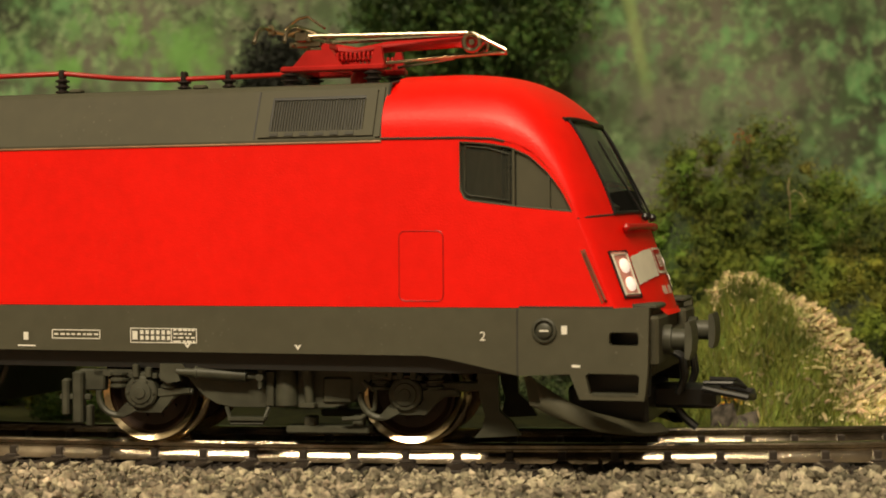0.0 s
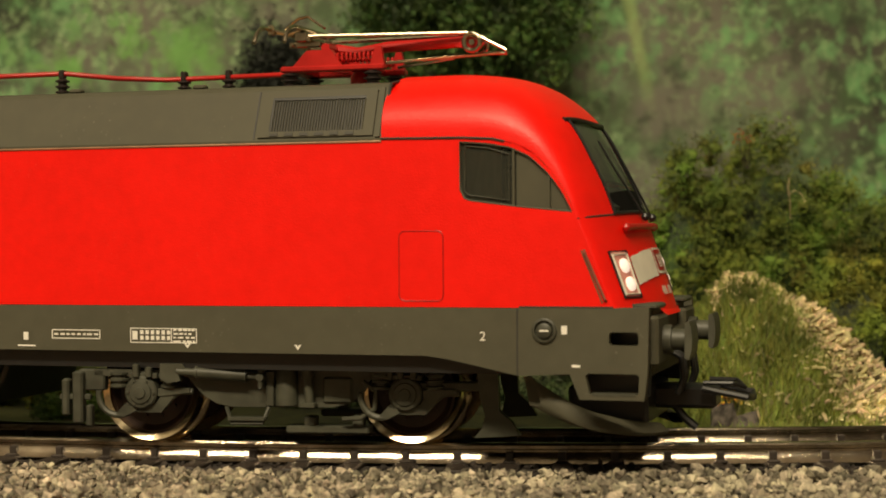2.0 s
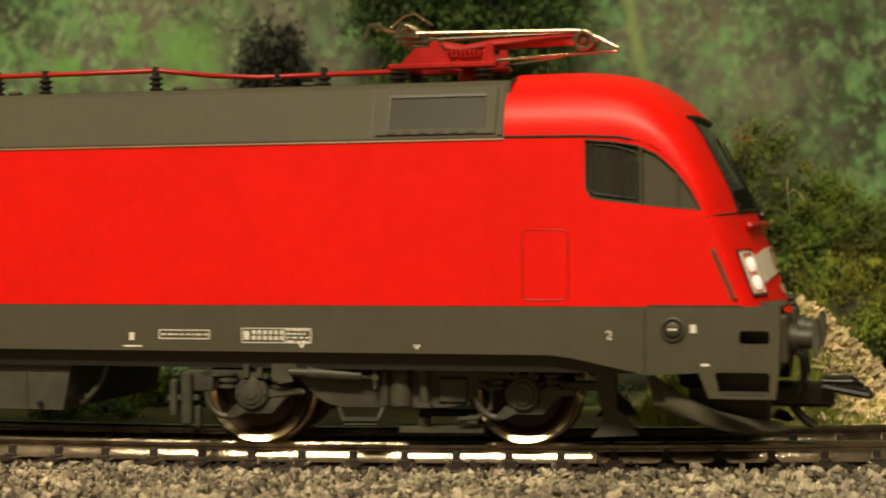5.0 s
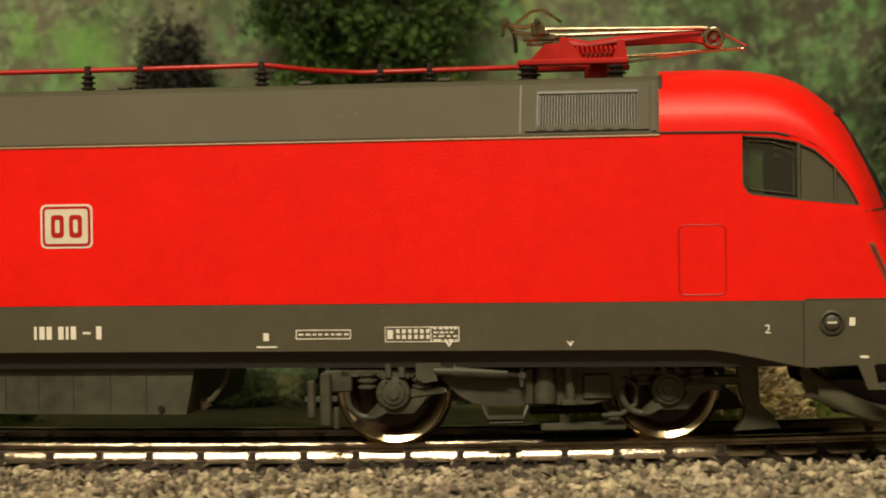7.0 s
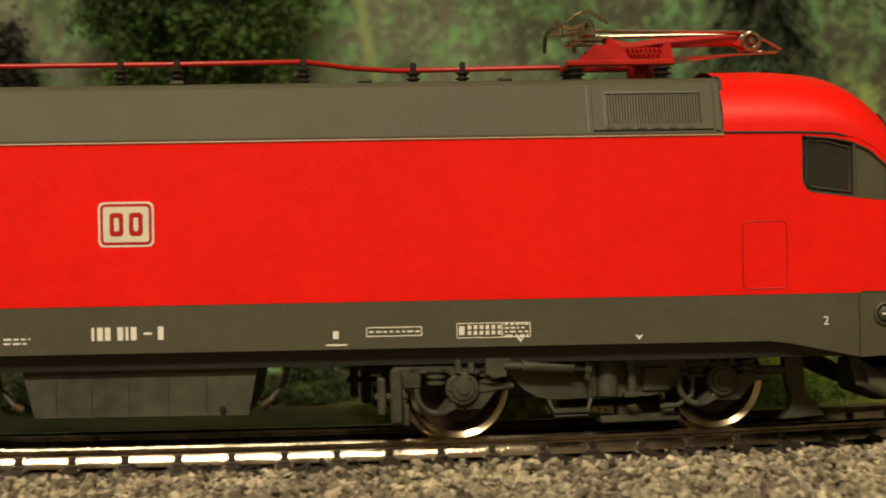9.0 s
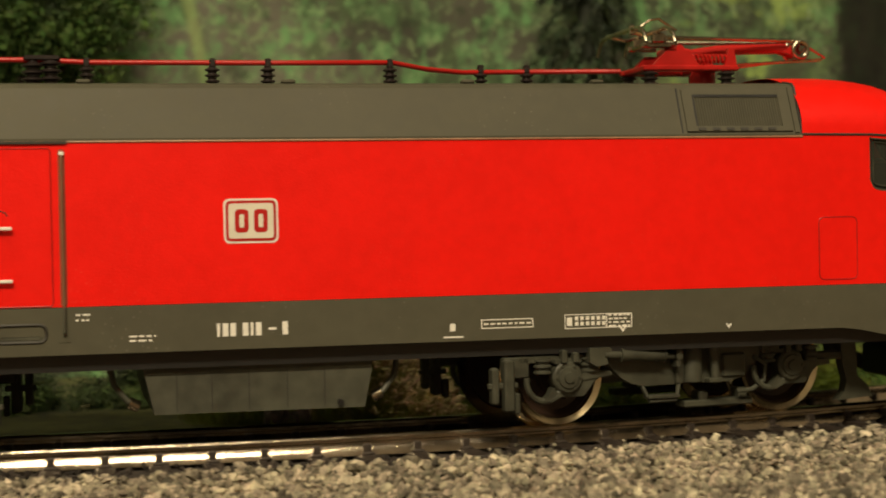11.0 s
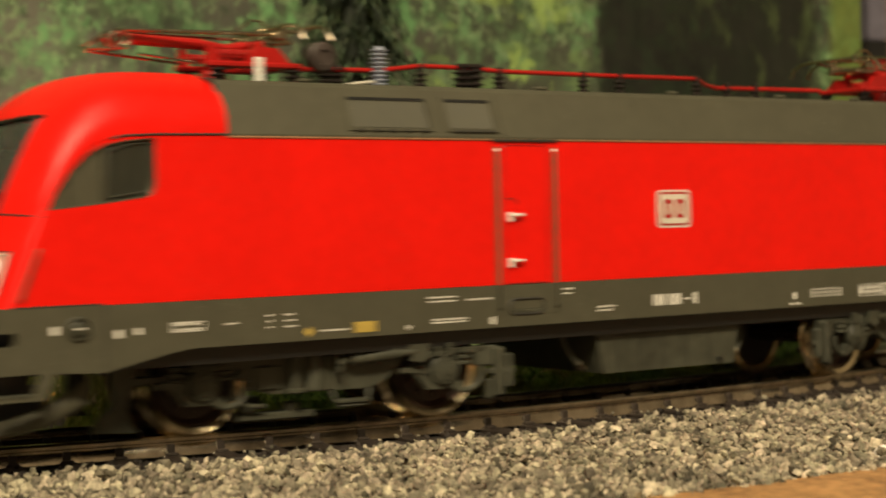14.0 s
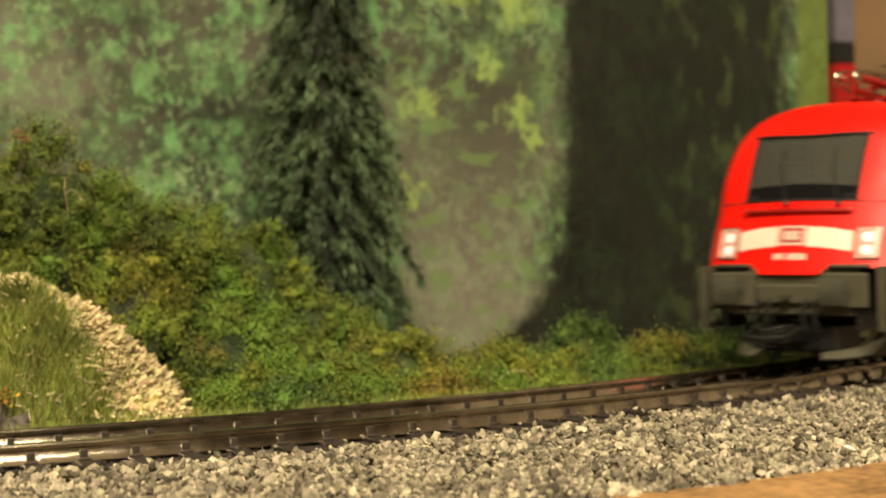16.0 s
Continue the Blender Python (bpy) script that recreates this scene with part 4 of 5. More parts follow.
def side_details(loco):
    red_line = RED_PART
    for x0, x1 in ((77.2, 82.8),):
        part("access_hatch", rounded_plate(x0, x1, 18.75, 27.2, 0.7, 0.05), RED, loco, "flush red access hatch", None)
        part("hatch_outline", ring(Shape(), x0, x1, 18.75, 27.2, -HALF - 0.02, 0.09), red_line, loco)
    # machine room door between two grab rails
    door = part("door", rounded_plate(-31.9, -24.4, 18.1, 37.4, 0.3, 0.05), RED, loco, "red machine room door", None)
    part("door_outline", ring(Shape(), -31.9, -24.3, 18.15, 37.4, -HALF - 0.03, 0.09, 0.4), red_line, door)
    part("rain_strip", Shape().box(-33.9, -22.3, -HALF - 0.3, -HALF, 37.9, 38.3, 0.08), GREY_DARK, door)
    for z in (27.7, 21.3):
        h = Shape().box(-31.2, -29.0, -HALF - 0.8, -HALF - 0.35, z - 0.22, z + 0.22, 0.1).box(-31.4, -30.8, -HALF - 0.6, -HALF, z - 1.0, z + 0.4, 0.1)
        part("door_handle", h, WHITE, door, "white door handle")
    part("lock_cover", Shape().tube([(-31.6, -HALF - 0.05, 30.0), (-30.6, -HALF - 0.05, 30.0), (-29.7, -HALF - 0.05, 29.6), (-29.5, -HALF - 0.05, 29.2)], 0.08, 5), GREY_DARK, door)
    for x in (-33.2, -23.0):
        groove = part("rail_groove", rounded_plate(x - 0.42, x + 0.42, 18.05, 37.3, 0.3, 0.03), GROOVE, loco, "brown recess behind the grab rail", None)
        part("grab_rail", Shape().tube([(x, -HALF - 0.1, 36.6), (x, -HALF - 0.5, 36.2), (x, -HALF - 0.5, 18.0)], 0.17, 6), WHEEL_RAIL, groove)
        part("lower_rail", Shape().tube([(x, -HALF - 0.5, 18.0), (x, -HALF - 0.5, 14.9), (x, -HALF - 0.1, 14.5)], 0.17, 6), BOGIE, groove, "umber grey foot of the rail")
        part("rail_bolt", Shape().box(x - 0.32, x + 0.32, -HALF - 0.5, -HALF, 36.5, 37.0, 0.1), WHITE, groove, "white rail fixing")
        part("rail_plate", rounded_plate(x - 0.8, x + 0.8, 13.7, 14.3, 0.2, 0.06), GREY, groove, smooth=None)
    step = part("step_recess", ring(Shape(), -31.2, -25.2, 13.8, 15.9, -HALF, 0.22, 0.8), GREY_DARK, loco, "recessed foot step")
    part("step_floor", Shape().box(-30.6, -25.8, -HALF - 0.1, -HALF, 14.0, 14.5, 0.1), BOGIE, step)
    # emblem: plain shapes only
    em = part("emblem", rounded_plate(-3.35, 3.5, 25.35, 30.95, 0.7, 0.05), WHITE, loco, "white and red rounded emblem", None)
    part("emblem_ring", rounded_plate(-3.1, 3.25, 25.6, 30.7, 0.6, 0.08), RED_PART, em, smooth=None)
    part("emblem_field", rounded_plate(-2.75, 2.9, 25.95, 30.35, 0.35, 0.11), CREAM, em, smooth=None)
    for x in (-1.95, 0.45):
        part("emblem_mark", rounded_plate(x, x + 1.7, 26.7, 29.6, 0.45, 0.14), RED_PART, em, smooth=None)
        part("emblem_gap", rounded_plate(x + 0.55, x + 1.15, 27.3, 29.0, 0.2, 0.17), CREAM, em, smooth=None)
    # running number as plain bars
    num = part("number_bar", plate(Shape(), -4.45, -4.1, 13.75, 15.4), WHITE, loco, "white running number as plain bars", None)
    for x, w in ((-3.75, 0.7), (-2.8, 0.7), (-1.25, 0.7), (-0.25, 0.35), (0.4, 0.7), (3.75, 0.7)):
        part("number_stroke", plate(Shape(), x, x + w, 13.75, 15.4), WHITE, num, smooth=None)
    part("number_stroke", plate(Shape(), 2.0, 3.0, 14.4, 14.7), WHITE, num, smooth=None)
    # small white prints, unreadable, as bars and frames
    def bars(x0, x1, z0, z1, rows, frame_line=True, mat=WHITE):
        s = Shape()
        if frame_line:
            for a in ((x0, x1, z0, z0 + 0.12), (x0, x1, z1 - 0.12, z1), (x0, x0 + 0.12, z0, z1), (x1 - 0.12, x1, z0, z1)):
                plate(s, *a)
        rng = random.Random(int(x0 * 10) + 5)
        for i in range(rows):
            zz = z0 + (z1 - z0) * (i + 0.5) / rows
            x = x0 + 0.35
            while x < x1 - 0.5:
                w = rng.uniform(0.3, 1.0)
                plate(s, x, min(x + w, x1 - 0.3), zz - 0.11, zz + 0.11)
                x += w + rng.uniform(0.15, 0.35)
        return part("small_print", s, mat, loco, "small white print as bars", None)
    bars(29.6, 36.6, 13.6, 14.8, 1)
    gauge = bars(46.6, 50.2, 13.2, 15.1, 4)
    ring_box = Shape()
    for a in ((40.9, 46.7, 13.2, 13.3), (40.9, 46.7, 15.0, 15.1), (40.9, 41.0, 13.2, 15.1), (41.2, 41.9, 13.6, 14.7)):
        plate(ring_box, *a)
    part("print_frame", ring_box, WHITE, gauge, smooth=None)
    grid = Shape()
    for i in range(6):
        plate(grid, 42.3 + i * 0.75, 42.75 + i * 0.75, 13.6, 14.1), plate(grid, 42.3 + i * 0.75, 42.75 + i * 0.75, 14.3, 14.8)
    part("print_grid", grid, WHITE, gauge, smooth=None)
    bars(-45.4, -40.3, 15.9, 17.0, 2, False), bars(-38.9, -34.2, 15.9, 16.5, 1, False), bars(-44.8, -38.5, 13.1, 13.9, 2, False)
    bars(-22.0, -19.6, 16.0, 17.3, 2, False), bars(-15.6, -11.7, 13.3, 14.4, 2, False), bars(-83.3, -78.9, 14.2, 15.4, 2)
    bars(-76.1, -74.1, 14.6, 15.1, 1, False), bars(-70.2, -69.0, 13.7, 16.0, 3, False), bars(-67.6, -65.6, 13.7, 16.0, 3, False)
    yellow = material("yellow_print", (0.5, 0.36, 0.08), 0.5)
    bars(-62.4, -57.4, 12.9, 13.6, 1, False)
    part("yellow_mark", Shape().prism([(-64.6, 13.2), (-63.9, 13.9), (-63.2, 13.2), (-63.9, 12.5)], -HALF - 0.06, -HALF), yellow, loco, "small yellow diamond mark", None)
    part("yellow_mark", plate(Shape(), -57.0, -53.6, 12.7, 14.1), yellow, loco, "small yellow field with print", None)
    spots = [(x - 0.35, x + 0.35, z - 0.5, z + 0.5) for x, z in ((25.8, 13.9), (97.7, 15.4), (-34.3, 13.1), (-98.3, 15.2), (-90.3, 14.4))]
    for a in spots + [(24.6, 27.2, 12.55, 12.75), (98.6, 99.6, 11.0, 11.3), (-88, -87.4, 14.2, 15.0)]:
        part("white_mark", plate(Shape(), *a), WHITE, loco, "small white mark", None)
    for x, z in ((48.9, 12.9), (63.9, 12.9), (-48.5, 12.9)):
        part("jacking_mark", Shape().prism([(x - 0.45, z + 0.3), (x - 0.12, z + 0.3), (x - 0.12, z + 0.12), (x + 0.12, z + 0.12), (x + 0.12, z + 0.3), (x + 0.45, z + 0.3), (x, z - 0.35)], -HALF - 0.06, -HALF), WHITE, loco, "white triangle", None)
    txt = bpy.data.curves.new("end_number", "FONT")
    txt.body, txt.size, txt.extrude = "2", 1.55 * MM, 0.03 * MM
    txt.align_x, txt.align_y = "CENTER", "CENTER"
    txt.materials.append(WHITE)
    ob = new("end_number", txt)
    ob.parent = loco
    ob.matrix_basis = pose(87.7 * MM, (-HALF - 0.05) * MM, 14.5 * MM, 90, 0, 0)
    # equipment box below the middle
    s = Shape().prism([(-14, 11.9), (-13.4, 9.2), (-12.2, 4.0), (14.6, 3.9), (16.2, 11.9)], -14.6, 14.6)
    eq = part("transformer_box", s, BOGIE, loco, "grey transformer box under the floor", None)
    for x in (-9.4, -5.0, -0.3, 4.6, 9.4):
        part("seam", Shape().box(x - 0.07, x + 0.07, -14.66, -14.5, 4.3, 9.2), GREY_DARK, eq)
    part("box_lip", Shape().box(-13.2, 15.6, -14.8, -14.5, 9.1, 9.4), BOGIE, eq)
    part("drain_plug", Shape().lathe([(0.4, 0), (0.4, 0.4), (0.15, 0.4)], 10, pose(11.4, -14.6, 4.7, 90, 0, 0)), BLACK, eq)
    for x, d in ((-14, -1), (16, 1)):
        part("cable", Shape().tube([(x, -12, 5), (x + d * 1.4, -12.3, 5.6), (x + d * 3, -12, 7.6), (x + d * 3.8, -11, 11)], 0.4, 8), BOGIE, eq, "grey cable")
        part("cable_plug", Shape().rod((x + d * 0.1, -12, 4.9), (x + d * 1.3, -12.3, 5.5), 0.75, 12), SILVER, eq)


def insulator(s, x, y, z0, z1, r, n):
    prof = [(r * 0.8, z0)]
    for i in range(n):
        z = z0 + (z1 - z0) * (i + 0.2) / n
        h = (z1 - z0) / n
        prof += [(r * 0.6, z), (r, z + h * 0.25), (r, z + h * 0.45), (r * 0.6, z + h * 0.65)]
    prof += [(r * 0.5, z1), (r * 0.35, z1 + 0.3)]
    return s.lathe(prof, 16, Matrix.Translation((x, y, 0)))


def pantograph(loco, e):
    """The folded current collector; e: 1 at the front, -1 at the rear, which is turned round."""
    T = lambda s: turned(s, e)
    base = Shape().box(56.8, 71.2, -5.2, -3.6, 48.2, 49.0, 0.2).box(56.8, 71.2, 3.6, 5.2, 48.2, 49.0, 0.2)
    base.box(57, 59, -5, 5, 48.2, 49.0, 0.2).box(66, 68.5, -5, 5, 48.2, 49.0, 0.2)
    base.prism([(58.4, 48.9), (65.4, 48.9), (63.8, 51.1), (60.4, 51.0)], -4.8, -3.8)
    base.prism([(58.4, 48.9), (65.4, 48.9), (63.8, 51.1), (60.4, 51.0)], 3.8, 4.8)
    base.prism([(69.2, 48.9), (71.1, 48.9), (70.7, 51.3), (69.9, 51.4)], -4.6, -3.9).prism([(69.2, 48.9), (71.1, 48.9), (70.7, 51.3), (69.9, 51.4)], 3.9, 4.6)
    pan = part("pantograph", T(base), RED_PART, loco, "folded red pantograph with bright metal arms", 25)
    part("lower_arm", T(Shape().tube([(62.6, 0, 51.6), (66, 0, 51.0), (70, 0, 51.6), (80.6, 0, 51.9)], 0.75, 10).rod((62.8, -4, 51.4), (62.8, 4, 51.4), 0.6)), RED_PART, pan, "red lower arm")
    spring = Shape()
    for y in (-4.0, 4.0):
        spring.tube([(64.4 + 5.2 * i / 60, y + 0.55 * math.cos(i * 0.9), 50.0 + 0.55 * math.sin(i * 0.9)) for i in range(61)], 0.2, 5)
    part("spring", T(spring), RED_PART, pan)
    arms = Shape()
    for y in (-2.6, 2.6):
        arms.tube([(59.6, y * 1.5, 53.0), (81.3, y * 0.5, 52.9)], 0.3, 8)
    arms.tube([(81.3, -1.4, 52.9), (83, -1.2, 52.4), (86.4, -0.8, 50.6), (86.2, 0.8, 50.3), (83, 1.2, 50.4)], 0.24, 8)
    part("upper_arm", T(arms), SILVER, pan, "bright nickel upper arm")
    kn = Shape()
    for y in (-1.8, 1.8):
        kn.tube([(82.2 + 1.1 * math.cos(radians(q)), y, 51.6 + 1.1 * math.sin(radians(q))) for q in range(0, 361, 24)], 0.34, 8)
    part("knee_joint", T(kn.rod((82.2, -2, 51.6), (82.2, 2, 51.6), 0.4)), SILVER, pan)
    part("knee_fork", T(Shape().prism([(79.6, 51.3), (82.0, 52.4), (83.2, 51.7), (82, 50.6)], -1.3, -0.7).prism([(79.6, 51.3), (82.0, 52.4), (83.2, 51.7), (82, 50.6)], 0.7, 1.3)), RED_PART, pan)
    part("control_rod", T(Shape().tube([(71, -3.2, 49.2), (85.8, -0.8, 50.2)], 0.22, 6).tube([(71, 1.5, 49.0), (79, 1.0, 49.9)], 0.2, 6)), SILVER, pan)
    head = Shape()
    for x in (55.4, 59.6):
        head.tube([(x, -6, 54.0), (x, 6, 54.0)], 0.34, 8)
        for y in (-1, 1):
            head.tube([(x, y * 6, 54.0), (x, y * 8, 53.8), (x, y * 9.6, 52.9), (x, y * 10.4, 51.6)], 0.3, 8)
    head.tube([(55.4, -4, 53.8), (57.5, -4, 53.3), (59.6, -4, 53.8)], 0.3, 6).tube([(55.4, 4, 53.8), (57.5, 4, 53.3), (59.6, 4, 53.8)], 0.3, 6)
    head.tube([(56.6, -3, 54.0), (58.6, -3, 55.5), (60.0, -3, 55.7), (62.5, -3.4, 54.0)], 0.2, 6)
    head.box(58.6, 60.4, -4.6, -3.4, 52.2, 53.6, 0.2).box(58.6, 60.4, 3.4, 4.6, 52.2, 53.6, 0.2).box(55.0, 55.8, -5, -4.2, 53.2, 54.6, 0.15)
    part("head_bracket", T(Shape().box(57.4, 61.8, -3.4, -2.6, 51.6, 52.4, 0.15).box(57.4, 61.8, 2.6, 3.4, 51.6, 52.4, 0.15).rod((60.6, -4.5, 52.6), (60.6, 4.5, 52.6), 0.3).rod((58.0, -4, 52.0), (58.0, 4, 52.0), 0.28).box(61.6, 63.0, -2.0, 2.0, 52.0, 52.5, 0.15)), SILVER, pan, "bright head bracket")
    part("collector_head", T(head), SILVER, pan, "nickel collector strips with bent horns")
    for x, y in ((58, -4.4), (69.5, -4.4), (58, 4.4), (69.5, 4.4)):
        part("insulator", T(insulator(Shape(), x, y, 46.0, 48.2, 1.25, 3)), RUBBER, pan)
    part("post", T(Shape().lathe([(1.9, 45.9), (1.9, 47.6), (1.5, 48.3)], 16, Matrix.Translation((67.2, -1, 0)))), RED_PART, pan)


def roof_gear(loco):
    wire = [(-57, 0, 48.7), (-48, 0, 48.9), (-41, 0, 49.0), (-34, 0, 49.9), (-25, 0, 49.9), (-19, 0, 49.6), (5, 0, 49.6), (22, 0, 49.7), (28, 4.5, 49.2), (34, 8, 49.1), (46, 8, 49.2), (57, 5, 49.0)]
    part("bus_bar", Shape().tube(wire, 0.36, 8), RED_PART, loco, "thin red roof cable", 60)
    for x, y in ((-42, 0), (-33.8, 0), (-19.3, 0), (-2.7, 0), (4.8, 0), (21.7, 0), (36.7, 8), (43.6, 8)):
        ins = part("insulator", insulator(Shape(), x, y, 45.9, 49.0, 1.0, 4), RUBBER, loco, "dark ribbed insulator")
        part("clamp", Shape().box(x - 0.4, x + 0.4, y - 0.55, y + 0.55, 49.0, 50.2, 0.12), RUBBER, ins)
    big = part("circuit_breaker", insulator(insulator(Shape(), -26.2, 0, 45.9, 49.6, 1.5, 4), -23.9, 0, 45.9, 49.9, 1.4, 4), RUBBER, loco, "pair of thick dark insulators")
    part("breaker_cap", Shape().box(-27.4, -22.7, -0.8, 0.8, 49.8, 50.5, 0.2), RUBBER, big)
    part("surge_arrester", insulator(Shape(), -46.3, -8.2, 45.9, 51.2, 1.05, 9), material("grey_blue_porcelain", (0.3, 0.33, 0.42), 0.3), loco, "blue-grey ribbed surge arrester")
    part("earth_lead", Shape().tube([(-46.3, -8.2, 46.5), (-47.4, -8.0, 46.6), (-48.6, -6.5, 46.5), (-49.4, -3.0, 46.4), (-50.0, -0.6, 46.4)], 0.2, 7), CREAM, loco, "pale lead from the surge arrester")
    bank = part("isolator_bank", insulator(insulator(Shape(), -50.1, 0, 45.9, 49.2, 1.4, 4), -47.7, 0.6, 45.9, 49.4, 1.2, 4), RUBBER, loco, "dark ribbed insulators under a round drum")
    part("drum", Shape().lathe([(0.3, -1.3), (1.9, -1.3), (2.2, -1.0), (2.2, 0.9), (1.9, 1.2), (1.1, 1.3), (1.0, 1.0), (0.2, 1.0)], 24, pose(-50.9, 0, 50.5, 90, 0, 0)), DRUM, bank, "dark brown round drum")
    part("horn_post", Shape().lathe([(0.6, 45.3), (0.6, 49.1), (0.45, 49.3)], 12, Matrix.Translation((-65.2, -8.05, 0))), WHITE, loco, "short white post")


def bogie(loco, x, turn):
    s = Shape()
    for y in (-1, 1):
        a, c = sorted((y * 11.0, y * 12.6))
        s.prism([(-10.4, 7.4), (-9.2, 6.2), (-7.6, 5.3), (-5.8, 4.9), (7.4, 4.9), (9.3, 5.3), (10.8, 6.2), (11.9, 7.4), (12.6, 8.6), (15, 8.8), (15, 9.6), (-24, 9.6), (-24, 8.8), (-11.4, 8.6)], a, c)
        s.box(-26.2, -22.6, a, c, 6.8, 9.6, 0.2)
    s.box(-16, 16, -7, 7, 5, 9)
    b = new("bogie", s.mesh("bogie", BOGIE, 30))
    b.parent, b.matrix_basis = loco, pose(x * MM, 0, 0, 0, 0, turn)
    tagged(b, "moulded grey plastic bogie side frames")
    for y in (-1, 1):
        Y = lambda p, q: sorted((y * p, y * q))
        for ax in (-17.25, 17.25):
            face = 90 if y < 0 else -90
            k = Shape().lathe([(2.15, -1.6), (2.15, 0.1), (1.95, 0.3), (1.5, 0.35), (1.4, 0.55), (0.75, 0.6), (0.7, 0.8), (0.1, 0.82)], 20, pose(ax - 0.2, y * 13.3, 6.7, face, 0, 0))
            for q in range(6):
                k.lathe([(0.2, 0.3), (0.2, 0.5), (0.04, 0.52)], 6, pose(ax - 0.2 + 1.72 * math.cos(q * math.pi / 3), y * 13.3, 6.7 + 1.72 * math.sin(q * math.pi / 3), face, 0, 0))
            k.prism([(ax - 2.6, 4.6), (ax - 1.9, 4.1), (ax + 2.3, 4.1), (ax + 3.4, 5.3), (ax + 4.4, 6.9), (ax + 4.4, 7.5), (ax + 3.2, 7.3), (ax + 1.6, 5.3), (ax - 2.2, 5.4)], *Y(11.6, 13.0))
            k.box(ax - 1.9, ax + 1.9, *Y(12.0, 13.3), 8.4, 9.2, 0.15)
            k.box(ax - 1.2, ax - 0.4, *Y(12.8, 14.0), 8.6, 10.4, 0.15).box(ax + 0.5, ax + 1.3, *Y(12.8, 14.0), 8.6, 10.0, 0.15).prism([(ax - 2.4, 5.2), (ax - 3.6, 3.9), (ax - 2.6, 3.5), (ax - 0.8, 4.4)], *Y(12.2, 13.4))
            k.prism([(ax + 2.0, 7.2), (ax + 6.2, 7.3), (ax + 6.2, 6.7), (ax + 2.0, 6.2)], *Y(12.0, 13.2))
            part("axle_box", k, BOGIE, b, smooth=30)
            sp = Shape()
            for dx in (-3.4, 3.4):
                sp.lathe([(1.0, 7.2), (1.25, 7.35), (1.25, 7.6), (0.9, 7.75), (0.9, 8.0), (1.25, 8.15), (1.25, 8.4), (0.9, 8.55), (0.9, 8.8), (1.25, 8.95), (1.25, 9.2)], 12, Matrix.Translation((ax + dx, y * 12.4, 0)))
            part("axle_spring", sp, BOGIE, b, smooth=30)
            hook = [(ax - 3.4 + 2.6 * math.cos(radians(q)), y * 13.0, 6.4 + 2.7 * math.sin(radians(q))) for q in range(170, 375, 15)]
            part("brake_hanger", Shape().tube(hook, 0.42, 8).tube([(ax + 1.5, y * 12.6, 4.4), (ax + 4.6, y * 12.6, 6.7), (ax + 6.5, y * 12.6, 6.8)], 0.4, 8), BOGIE, b)
        d = Shape().rod((-12.4, y * 14.0, 9.5), (-9.6, y * 14.0, 9.36), 0.55, 12).rod((-9.8, y * 14.0, 9.37), (-3.2, y * 14.0, 8.98), 0.8, 14).rod((-3.4, y * 14.0, 8.99), (-1.4, y * 14.0, 8.86), 0.45, 10)
        for x in (-9.8, -3.4):
            d.rod((x - 0.15, y * 14.0, 9.2 - 0.06 * (x + 6.6)), (x + 0.15, y * 14.0, 9.19 - 0.06 * (x + 6.6)), 0.92, 14)
        d.prism([(-14.6, 10.5), (-11.6, 10.5), (-11.3, 9.9), (-12.2, 9.2), (-11.9, 8.3), (-13.6, 8.0), (-14.6, 8.6)], *Y(12.4, 14.4))
        d.box(-1.7, -1.1, *Y(12.6, 14.8), 7.3, 10.3, 0.2).rod((-1.4, y * 12, 8.85), (-1.4, y * 14.9, 8.85), 0.5, 10)
        part("yaw_damper", d, BOGIE, b, "grey yaw damper")
        v = Shape().rod((4.8, y * 13.6, 5.4), (4.55, y * 13.6, 9.0), 0.6, 12).rod((4.58, y * 13.6, 8.6), (4.45, y * 13.6, 10.4), 0.85, 12, 0.8).box(3.6, 5.6, *Y(12.6, 14.3), 4.9, 5.6, 0.15).box(3.6, 5.6, *Y(13, 14.2), 10.1, 10.7, 0.15)
        part("vertical_damper", v, BOGIE, b)
        part("spring_pot", Shape().lathe([(1.5, 5.2), (1.5, 9.0), (1.2, 10.2)], 16, Matrix.Translation((1.6, y * 12.6, 0))).box(-1.0, 0.1, *Y(12.0, 13.4), 5.0, 9.6, 0.15).box(6.3, 10.2, *Y(11.8, 13.0), 5.4, 8.8, 0.3), BOGIE, b)
        g = Shape().box(-28.2, -27.2, *Y(11.8, 13.4), 3.6, 8.4, 0.25).box(-26.6, -25.2, *Y(12.2, 13.8), 2.6, 9.4, 0.25).box(-25.0, -24.2, *Y(11.8, 13.2), 2.2, 5.0, 0.2).box(-28.6, -24.4, *Y(12.2, 13.0), 5.6, 6.4, 0.15)
        part("end_damper", g, BOGIE, b)
        part("foot_step", Shape().tube([(-6.2, y * 13, 4.9), (-5.4, y * 13.6, 2.9), (-1.4, y * 13.6, 2.9), (-0.6, y * 13, 4.9)], 0.32, 6).box(-5.8, -1.0, *Y(12.4, 14.2), 3.2, 3.7, 0.1), BOGIE, b)
        part("magnet_brake", Shape().box(1.2, 12, *Y(8.6, 11.6), 1.4, 2.4, 0.2).box(3.5, 5, *Y(9, 11.4), 2.2, 3.6, 0.2).box(9.8, 11.2, *Y(9, 11.4), 2.2, 3.8, 0.2), BOGIE, b)
        part("hose", Shape().tube([(11.5, y * 12.6, 8.2), (13.2, y * 12.9, 7.0), (13.0, y * 12.8, 4.8), (11.2, y * 12.7, 3.6), (8.8, y * 12.5, 3.4)], 0.34, 8), BOGIE, b)
